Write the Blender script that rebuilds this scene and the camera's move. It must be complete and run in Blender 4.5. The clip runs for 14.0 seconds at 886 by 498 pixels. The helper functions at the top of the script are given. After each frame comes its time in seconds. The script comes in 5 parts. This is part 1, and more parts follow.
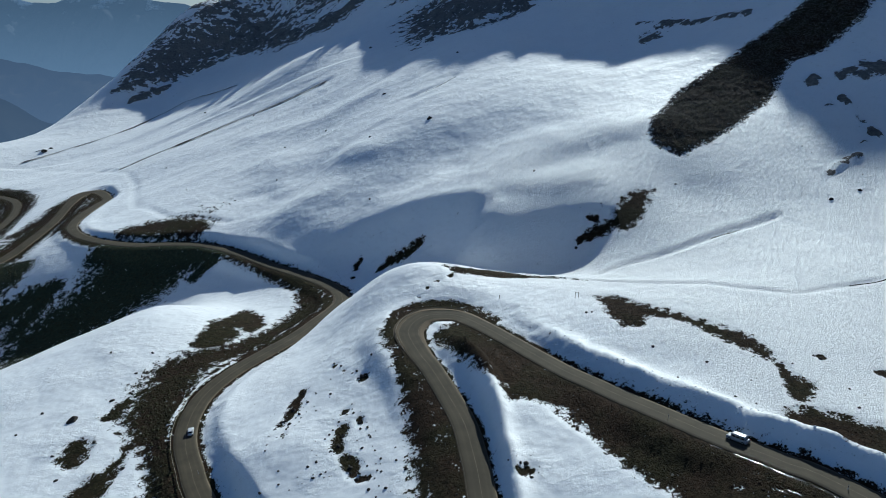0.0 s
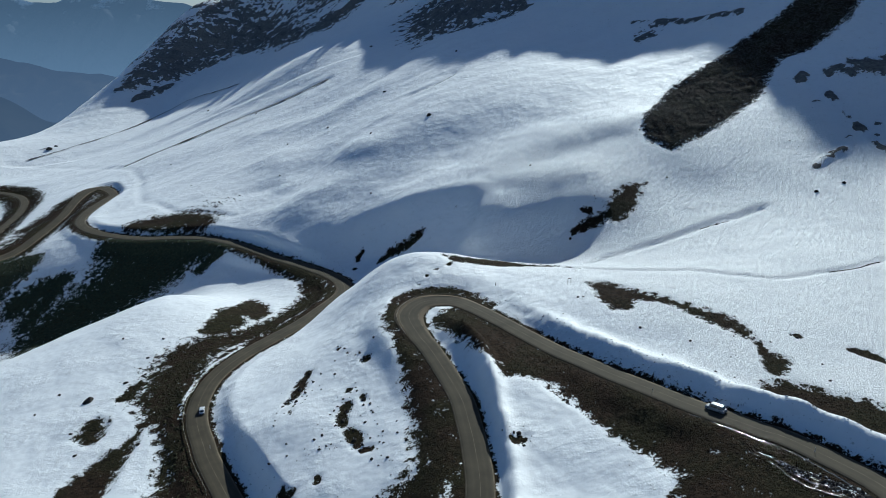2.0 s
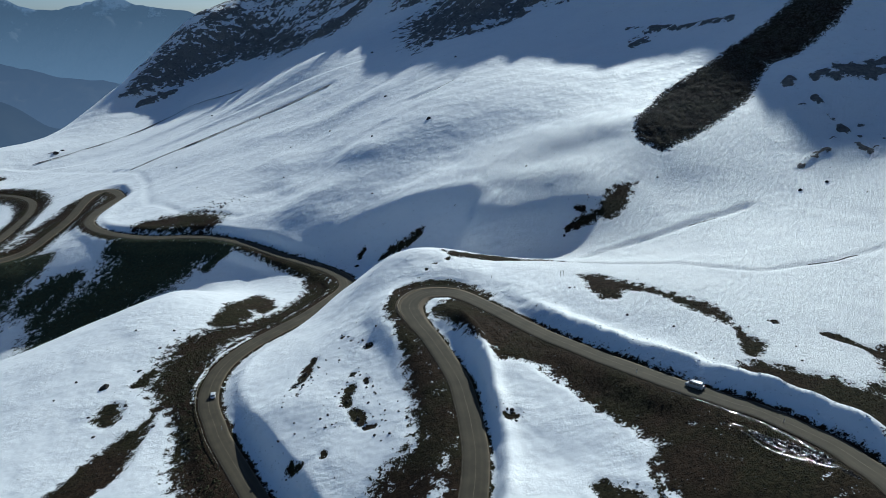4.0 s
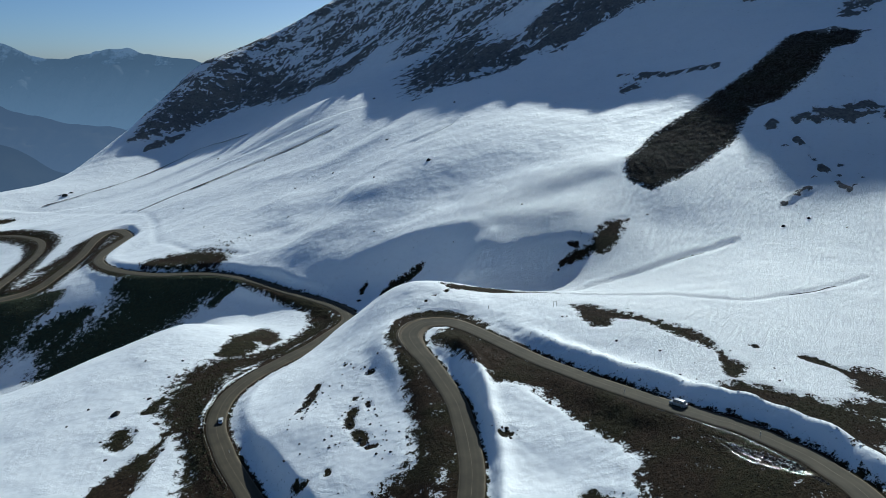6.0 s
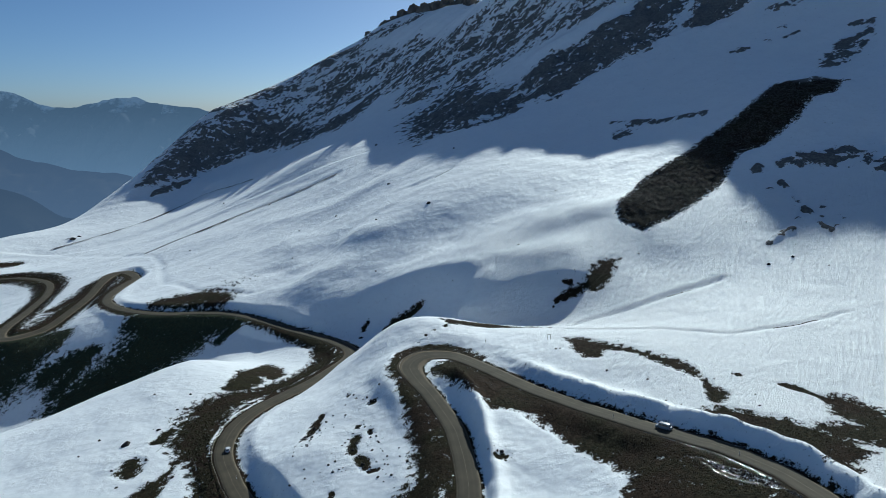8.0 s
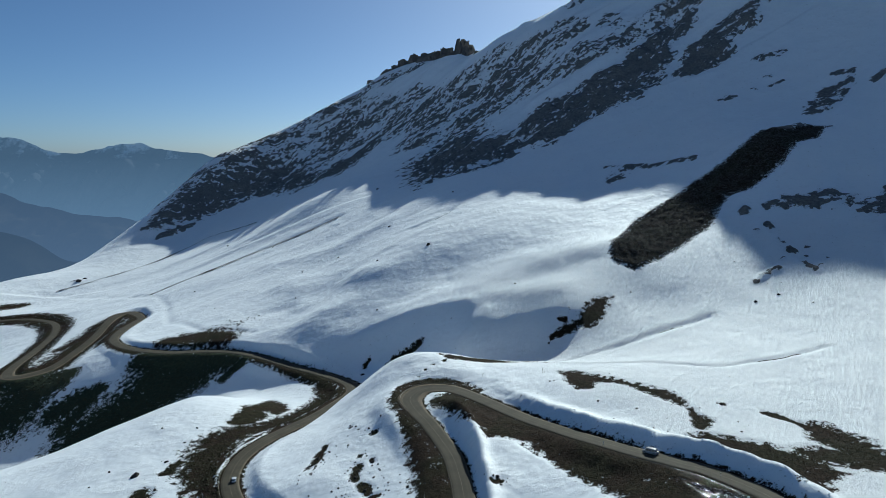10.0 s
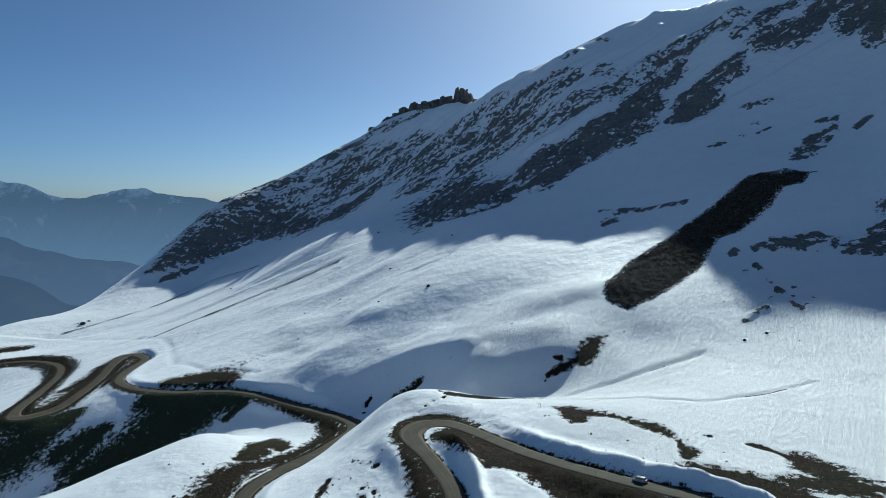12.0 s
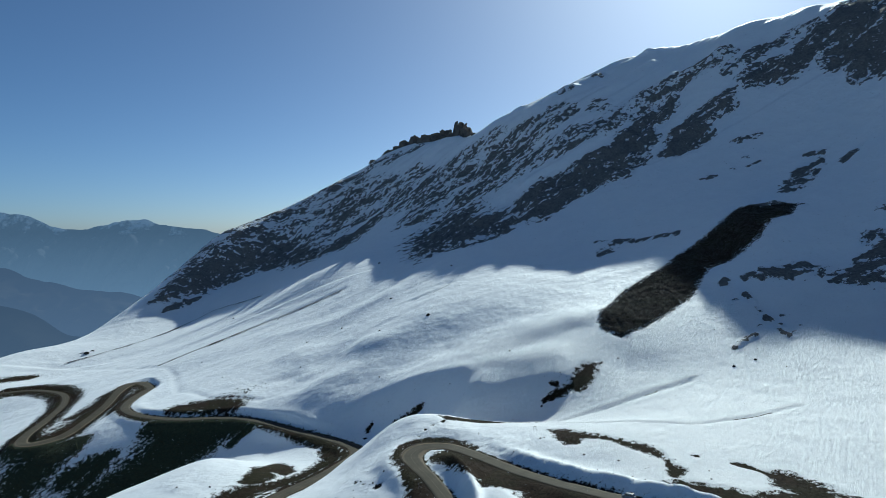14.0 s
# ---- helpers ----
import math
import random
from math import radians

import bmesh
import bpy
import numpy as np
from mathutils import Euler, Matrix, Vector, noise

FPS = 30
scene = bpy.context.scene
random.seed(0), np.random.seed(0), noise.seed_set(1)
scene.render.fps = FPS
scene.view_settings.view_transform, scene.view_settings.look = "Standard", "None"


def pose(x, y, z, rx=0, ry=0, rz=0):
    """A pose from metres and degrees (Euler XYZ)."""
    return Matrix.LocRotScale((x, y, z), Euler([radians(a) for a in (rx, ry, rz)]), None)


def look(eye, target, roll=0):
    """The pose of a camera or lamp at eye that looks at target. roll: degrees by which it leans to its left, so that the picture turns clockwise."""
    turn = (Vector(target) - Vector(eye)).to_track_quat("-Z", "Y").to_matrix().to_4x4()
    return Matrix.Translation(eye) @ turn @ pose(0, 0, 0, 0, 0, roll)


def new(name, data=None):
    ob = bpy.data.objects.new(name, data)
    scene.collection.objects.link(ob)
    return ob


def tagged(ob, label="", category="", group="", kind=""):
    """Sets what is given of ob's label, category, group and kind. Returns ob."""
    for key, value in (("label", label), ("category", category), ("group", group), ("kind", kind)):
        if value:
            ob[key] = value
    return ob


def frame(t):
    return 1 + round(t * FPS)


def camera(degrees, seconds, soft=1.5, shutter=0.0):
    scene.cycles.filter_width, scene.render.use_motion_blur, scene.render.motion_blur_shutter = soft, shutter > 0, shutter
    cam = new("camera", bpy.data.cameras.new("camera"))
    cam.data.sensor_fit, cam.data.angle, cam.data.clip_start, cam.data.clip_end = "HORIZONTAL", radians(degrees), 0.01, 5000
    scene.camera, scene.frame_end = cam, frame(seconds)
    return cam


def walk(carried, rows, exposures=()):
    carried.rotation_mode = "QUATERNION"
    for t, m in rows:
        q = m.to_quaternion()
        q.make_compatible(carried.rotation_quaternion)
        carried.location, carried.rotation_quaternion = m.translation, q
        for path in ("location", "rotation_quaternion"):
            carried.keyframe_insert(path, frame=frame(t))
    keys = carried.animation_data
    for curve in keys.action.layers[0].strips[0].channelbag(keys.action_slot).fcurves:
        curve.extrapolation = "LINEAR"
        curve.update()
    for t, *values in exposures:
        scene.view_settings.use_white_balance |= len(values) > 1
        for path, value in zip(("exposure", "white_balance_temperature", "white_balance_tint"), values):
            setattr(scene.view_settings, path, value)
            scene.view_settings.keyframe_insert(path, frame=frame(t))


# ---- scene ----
cam = camera(68.43, 14.0, soft=0.75)
# seconds, eye (x, y, z), yaw, pitch, roll
ROWS = [
    (0.0, 0.21, -0.64, 106.26, 0.334, -20.179, 0.199),
    (0.5, 0.35, -3.37, 106.28, 0.320, -20.175, 0.182),
    (1.0, 0.49, -6.17, 106.30, 0.334, -20.203, 0.173),
    (1.5, 0.65, -9.09, 106.30, 0.337, -20.216, 0.166),
    (2.0, 0.80, -12.17, 106.28, 0.339, -20.233, 0.139),
    (2.5, 0.96, -15.40, 106.26, 0.343, -20.203, 0.141),
    (5.0, 1.75, -32.29, 106.07, 0.362, -18.209, 0.058),
    (5.5, 1.93, -35.79, 106.01, 0.367, -16.991, 0.040),
    (6.0, 2.14, -39.36, 105.92, 0.377, -15.846, 0.031),
    (6.5, 2.35, -42.95, 105.85, 0.393, -14.809, 0.000),
    (7.0, 2.57, -46.56, 105.81, 0.403, -13.811, -0.028),
    (7.5, 2.78, -50.20, 105.79, 0.427, -12.829, -0.033),
    (10.0, 3.68, -68.65, 105.80, 0.445, -8.005, -0.101),
    (10.5, 3.82, -72.35, 105.84, 0.439, -7.036, -0.140),
    (11.0, 3.93, -76.07, 105.90, 0.437, -6.070, -0.159),
    (11.5, 4.02, -79.83, 105.98, 0.437, -5.108, -0.156),
    (12.0, 4.11, -83.61, 106.06, 0.423, -4.164, -0.183),
    (12.5, 4.20, -87.43, 106.13, 0.416, -3.248, -0.207),
    (13.0, 4.29, -91.27, 106.18, 0.406, -2.425, -0.213),
    (13.5, 4.40, -95.14, 106.19, 0.414, -1.787, -0.212),
    (14.0, 4.50, -99.02, 106.19, 0.396, -1.434, -0.216),
]


def gimbal(x, y, z, yaw, pitch, roll):
    a, b = radians(yaw), radians(pitch)
    ahead = Vector((-math.sin(a) * math.cos(b), math.cos(a) * math.cos(b), math.sin(b)))
    return look((x, y, z), Vector((x, y, z)) + ahead, roll)


walk(cam, [(row[0], gimbal(*row[1:])) for row in ROWS], [(0.0, -0.24, 5800, -2), (7.0, -0.25, 5800, -3), (14.0, -0.18, 5800, -6)])

# ---- light: a low winter sun behind the ridge, clear sky ----
SUN_AZIMUTH, SUN_HEIGHT = 23.0, 30.5
world = bpy.data.worlds.new("sky")
scene.world = world
world.use_nodes = True
sky = world.node_tree.nodes.new("ShaderNodeTexSky")
sky.sky_type, sky.sun_disc = "NISHITA", False
sky.sun_elevation, sky.sun_rotation = radians(SUN_HEIGHT), radians(SUN_AZIMUTH)
sky.altitude, sky.air_density, sky.dust_density, sky.ozone_density = 3000, 0.8, 9.0, 5.5
world.node_tree.links.new(sky.outputs[0], world.node_tree.nodes["Background"].inputs[0])
world.node_tree.nodes["Background"].inputs[1].default_value = 0.087
sun = new("sun", bpy.data.lights.new("sun", "SUN"))
sun.data.energy, sun.data.angle, sun.data.color = 5.0, radians(0.53), (1.0, 0.965, 0.91)
_a, _e = radians(SUN_AZIMUTH), radians(SUN_HEIGHT)
SUNWARD = Vector((math.sin(_a) * math.cos(_e), math.cos(_a) * math.cos(_e), math.sin(_e)))
sun.matrix_world = look(SUNWARD * 900, (0, 0, 0))


# ---- materials ----
def material(name):
    m = bpy.data.materials.new(name)
    m.use_nodes = True
    return m, m.node_tree.nodes, m.node_tree.links, m.node_tree.nodes["Principled BSDF"]


def place_input(nodes, links, scale=(1, 1, 1), turn=0.0):
    """World-sized coordinates, for things whose mesh is laid out in metres."""
    co, mp = nodes.new("ShaderNodeTexCoord"), nodes.new("ShaderNodeMapping")
    mp.inputs["Scale"].default_value, mp.inputs["Rotation"].default_value = scale, (0, 0, turn)
    links.new(co.outputs["Object"], mp.inputs["Vector"])
    return mp.outputs[0]


def noise_tex(nodes, links, vector, scale, detail=4.0, rough=0.55):
    n = nodes.new("ShaderNodeTexNoise")
    n.inputs["Scale"].default_value, n.inputs["Detail"].default_value, n.inputs["Roughness"].default_value = scale, detail, rough
    links.new(vector, n.inputs["Vector"])
    return n.outputs["Fac"]


def ramp(nodes, links, fac, *stops):
    r = nodes.new("ShaderNodeValToRGB")
    while len(r.color_ramp.elements) < len(stops):
        r.color_ramp.elements.new(0.5)
    for e, (p, c) in zip(r.color_ramp.elements, stops):
        e.position, e.color = p, (*c, 1) if len(c) == 3 else c
    links.new(fac, r.inputs[0])
    return r.outputs[0]


def mix(nodes, links, fac, a, b, blend="MIX"):
    n = nodes.new("ShaderNodeMix")
    n.data_type, n.blend_type = "RGBA", blend
    for sock, v in ((n.inputs[0], fac), (n.inputs[6], a), (n.inputs[7], b)):
        if isinstance(v, bpy.types.NodeSocket):
            links.new(v, sock)
        else:
            sock.default_value = v if isinstance(v, float) else (*v, 1)
    return n.outputs[2]


def calc(nodes, links, op, *values, clamp=False):
    n = nodes.new("ShaderNodeMath")
    n.operation, n.use_clamp = op, clamp
    for sock, v in zip(n.inputs, values):
        if isinstance(v, bpy.types.NodeSocket):
            links.new(v, sock)
        else:
            sock.default_value = v
    return n.outputs[0]


def bump(nodes, links, height, strength, distance, normal=None):
    b = nodes.new("ShaderNodeBump")
    b.inputs["Strength"].default_value, b.inputs["Distance"].default_value = strength, distance
    links.new(height, b.inputs["Height"])
    if normal is not None:
        links.new(normal, b.inputs["Normal"])
    return b.outputs[0]


def plain(name, colour, rough=0.6, metal=0.0, grain=0.0, size=8.0):
    """Paint, metal or plastic with a light mottling."""
    m, nodes, links, bsdf = material(name)
    v = place_input(nodes, links)
    n = noise_tex(nodes, links, v, size)
    dark = tuple(c * (1 - grain) for c in colour)
    links.new(mix(nodes, links, n, dark, tuple(min(1, c * (1 + grain)) for c in colour)), bsdf.inputs["Base Color"])
    bsdf.inputs["Roughness"].default_value, bsdf.inputs["Metallic"].default_value = rough, metal
    return m


def ground_material():
    """Snow over bare earth, heath and rock. The mesh carries how bare (bare) and how rocky (rocky) each spot is."""
    m, nodes, links, bsdf = material("snow_and_earth")
    v = place_input(nodes, links)
    bare, rocky, grain, mossy = (nodes.new("ShaderNodeAttribute") for _ in range(4))
    bare.attribute_name, rocky.attribute_name, grain.attribute_name, mossy.attribute_name = "bare", "rocky", "grain", "mossy"
    lie = nodes.new("ShaderNodeMapping")
    lie.vector_type, lie.inputs["Scale"].default_value, lie.inputs["Rotation"].default_value = "TEXTURE", (1.3, 1, 1.1), (0, 0, 0.78)
    links.new(v, lie.inputs["Vector"])
    streak = lie.outputs[0]
    n_big, n_mid, n_fine = noise_tex(nodes, links, v, 0.055, 3), noise_tex(nodes, links, v, 0.36, 5), noise_tex(nodes, links, v, 1.6, 6, 0.7)
    n_rock = noise_tex(nodes, links, streak, 0.17, 6, 0.62)
    edge = calc(nodes, links, "ADD", calc(nodes, links, "MULTIPLY", calc(nodes, links, "SUBTRACT", n_mid, 0.5), 2.6), calc(nodes, links, "MULTIPLY", calc(nodes, links, "SUBTRACT", n_fine, 0.5), 2.6))
    chutes = noise_tex(nodes, links, place_input(nodes, links, (0.5, 1.4, 0.2), -0.78), 0.06, 6, 0.6)
    edge_rock = calc(nodes, links, "ADD", calc(nodes, links, "MULTIPLY", calc(nodes, links, "SUBTRACT", n_rock, 0.5), 2.9), calc(nodes, links, "MULTIPLY", calc(nodes, links, "SUBTRACT", chutes, 0.5), 2.8))
    rag = nodes.new("ShaderNodeMix")
    rag.data_type = "FLOAT"
    links.new(rocky.outputs["Fac"], rag.inputs[0]), links.new(edge, rag.inputs[2]), links.new(edge_rock, rag.inputs[3])
    cover = calc(nodes, links, "MULTIPLY_ADD", calc(nodes, links, "SUBTRACT", calc(nodes, links, "ADD", bare.outputs["Fac"], rag.outputs[0]), 0.5), 9.0, 0.5, clamp=True)
    # earth: brown gravel, dark soil and dull heath
    n_soil = noise_tex(nodes, links, v, 0.8, 9, 0.78)
    soil = ramp(nodes, links, n_soil, (0.36, (0.007, 0.005, 0.004)), (0.5, (0.029, 0.019, 0.012)), (0.62, (0.048, 0.031, 0.020)), (0.74, (0.10, 0.074, 0.05)))
    heath = ramp(nodes, links, n_soil, (0.34, (0.007, 0.007, 0.004)), (0.5, (0.027, 0.024, 0.012)), (0.62, (0.047, 0.040, 0.020)), (0.74, (0.085, 0.070, 0.040)))
    earth = mix(nodes, links, ramp(nodes, links, n_big, (0.42, (0, 0, 0)), (0.6, (1, 1, 1))), soil, heath)
    moss = ramp(nodes, links, n_soil, (0.36, (0.022, 0.030, 0.020)), (0.55, (0.050, 0.060, 0.036)), (0.72, (0.10, 0.10, 0.06)))
    earth = mix(nodes, links, mossy.outputs["Fac"], earth, moss)
    stone = ramp(nodes, links, noise_tex(nodes, links, v, 0.5, 5, 0.7), (0.3, (0.12, 0.114, 0.108)), (0.55, (0.22, 0.205, 0.19)), (0.8, (0.36, 0.335, 0.31)))
    ground = mix(nodes, links, rocky.outputs["Fac"], earth, stone)
    snow = mix(nodes, links, n_big, (0.84, 0.86, 0.89), (0.93, 0.94, 0.95))
    snow = mix(nodes, links, calc(nodes, links, "MULTIPLY", ramp(nodes, links, n_mid, (0.55, (0, 0, 0)), (0.8, (1, 1, 1))), 0.25), snow, (0.62, 0.60, 0.57))
    links.new(mix(nodes, links, cover, snow, ground), bsdf.inputs["Base Color"])
    links.new(mix(nodes, links, cover, (0.63, 0.63, 0.63), (0.95, 0.95, 0.95)), bsdf.inputs["Roughness"])
    links.new(calc(nodes, links, "MULTIPLY_ADD", cover, -0.38, 0.46), bsdf.inputs["Specular IOR Level"])
    links.new(calc(nodes, links, "MULTIPLY_ADD", cover, -0.28, 0.28), bsdf.inputs["Sheen Weight"])
    bsdf.inputs["Sheen Roughness"].default_value = 0.45
    ripples = noise_tex(nodes, links, place_input(nodes, links, (0.55, 1.4, 1.0), -0.5), 0.5, 5, 0.6)
    run = nodes.new("ShaderNodeMapping")
    run.vector_type, run.inputs["Scale"].default_value, run.inputs["Rotation"].default_value = "TEXTURE", (9, 1, 1), (0, 0, 0.38)
    links.new(v, run.inputs["Vector"])
    furrow = nodes.new("ShaderNodeMapping")
    furrow.vector_type, furrow.inputs["Scale"].default_value, furrow.inputs["Rotation"].default_value = "TEXTURE", (6, 1, 2), (0, 0, 0.95)
    links.new(v, furrow.inputs["Vector"])
    streaks = noise_tex(nodes, links, run.outputs[0], 0.16, 5, 0.55)
    drift = calc(nodes, links, "MULTIPLY", streaks, calc(nodes, links, "MULTIPLY_ADD", grain.outputs["Fac"], -0.1, 0.24))
    relief = bump(nodes, links, calc(nodes, links, "ADD", calc(nodes, links, "ADD", calc(nodes, links, "MULTIPLY", ripples, calc(nodes, links, "MULTIPLY_ADD", n_big, 0.8, -0.28)), calc(nodes, links, "MULTIPLY", n_fine, calc(nodes, links, "MULTIPLY_ADD", n_big, 0.5, -0.14))), calc(nodes, links, "ADD", calc(nodes, links, "ADD", drift, calc(nodes, links, "ADD", calc(nodes, links, "MULTIPLY", n_big, 0.25), calc(nodes, links, "MULTIPLY", n_mid, calc(nodes, links, "MULTIPLY_ADD", n_big, 1.3, -0.52)))), calc(nodes, links, "MULTIPLY", calc(nodes, links, "MULTIPLY", grain.outputs["Fac"], 0.6), calc(nodes, links, "ADD", noise_tex(nodes, links, v, 1.7, 4, 0.7), noise_tex(nodes, links, furrow.outputs[0], 0.55, 4, 0.6))))), 1.0, 1.0)
    rough_h = calc(nodes, links, "MULTIPLY", cover, calc(nodes, links, "ADD", calc(nodes, links, "MULTIPLY", n_fine, 0.55), calc(nodes, links, "MULTIPLY", n_rock, calc(nodes, links, "MULTIPLY", rocky.outputs["Fac"], 4.0))))
    links.new(bump(nodes, links, rough_h, 0.8, 1.0, relief), bsdf.inputs["Normal"])
    return m


def asphalt_material():
    m, nodes, links, bsdf = material("worn_asphalt")
    v = place_input(nodes, links)
    across = nodes.new("ShaderNodeAttribute")
    across.attribute_name = "across"
    grain, patch = noise_tex(nodes, links, v, 5.0, 4), noise_tex(nodes, links, v, 0.16, 4)
    tar = ramp(nodes, links, patch, (0.3, (0.060, 0.050, 0.034)), (0.7, (0.100, 0.083, 0.056)))
    tracks = calc(nodes, links, "ABSOLUTE", calc(nodes, links, "SINE", calc(nodes, links, "MULTIPLY", across.outputs["Fac"], 7.6)))
    tar = mix(nodes, links, calc(nodes, links, "MULTIPLY", tracks, 0.30), tar, (0.045, 0.038, 0.028))
    dust = calc(nodes, links, "MULTIPLY_ADD", calc(nodes, links, "ADD", calc(nodes, links, "ABSOLUTE", across.outputs["Fac"]), calc(nodes, links, "MULTIPLY", patch, 0.35)), 5.0, -4.9, clamp=True)
    tar = mix(nodes, links, dust, tar, (0.14, 0.105, 0.068))
    tar = mix(nodes, links, calc(nodes, links, "MULTIPLY", grain, 0.25), tar, (0.04, 0.036, 0.03))
    worn = ramp(nodes, links, noise_tex(nodes, links, v, 0.45, 5, 0.7), (0.38, (0.0, 0.0, 0.0)), (0.6, (0.38, 0.38, 0.38)))
    side = calc(nodes, links, "ABSOLUTE", across.outputs["Fac"])
    edge_line = calc(nodes, links, "LESS_THAN", calc(nodes, links, "ABSOLUTE", calc(nodes, links, "SUBTRACT", side, 0.88)), 0.02)
    middle_line = calc(nodes, links, "LESS_THAN", side, 0.016)
    line_paint = calc(nodes, links, "MULTIPLY", calc(nodes, links, "MAXIMUM", edge_line, middle_line), worn)
    links.new(mix(nodes, links, line_paint, tar, (0.30, 0.26, 0.18)), bsdf.inputs["Base Color"])
    bsdf.inputs["Roughness"].default_value, bsdf.inputs["Specular IOR Level"].default_value = 0.85, 0.2
    links.new(bump(nodes, links, grain, 0.3, 0.02), bsdf.inputs["Normal"])
    return m


def painted_haze_material(name, low, high, snow_from, snow_to, haze, amount):
    """A far mountain with the blue air before it painted on as a glow."""
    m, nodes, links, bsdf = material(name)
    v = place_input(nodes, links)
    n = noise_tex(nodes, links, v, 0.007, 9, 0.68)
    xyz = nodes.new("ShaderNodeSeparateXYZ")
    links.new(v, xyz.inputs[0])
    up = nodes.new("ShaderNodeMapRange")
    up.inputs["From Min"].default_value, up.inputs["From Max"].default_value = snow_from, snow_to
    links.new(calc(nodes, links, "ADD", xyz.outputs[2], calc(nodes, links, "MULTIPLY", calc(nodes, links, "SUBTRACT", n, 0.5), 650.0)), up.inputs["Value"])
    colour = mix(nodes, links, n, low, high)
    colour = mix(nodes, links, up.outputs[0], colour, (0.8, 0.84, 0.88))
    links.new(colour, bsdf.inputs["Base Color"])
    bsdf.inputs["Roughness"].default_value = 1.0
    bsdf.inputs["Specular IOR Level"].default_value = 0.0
    haze_glow = nodes.new("ShaderNodeEmission")
    # valley mist painted in: the glow turns paler towards the foot
    painted_mist = nodes.new("ShaderNodeMapRange")
    painted_mist.inputs["From Min"].default_value, painted_mist.inputs["From Max"].default_value = -420, 120
    links.new(xyz.outputs[2], painted_mist.inputs["Value"])
    links.new(mix(nodes, links, painted_mist.outputs[0], tuple(min(1, c * 1.8 + 0.02) for c in haze), haze), haze_glow.inputs["Color"])
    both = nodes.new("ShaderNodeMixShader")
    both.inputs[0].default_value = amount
    links.new(bsdf.outputs[0], both.inputs[1]), links.new(haze_glow.outputs[0], both.inputs[2])
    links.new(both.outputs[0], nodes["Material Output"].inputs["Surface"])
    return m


GROUND, ASPHALT = ground_material(), asphalt_material()


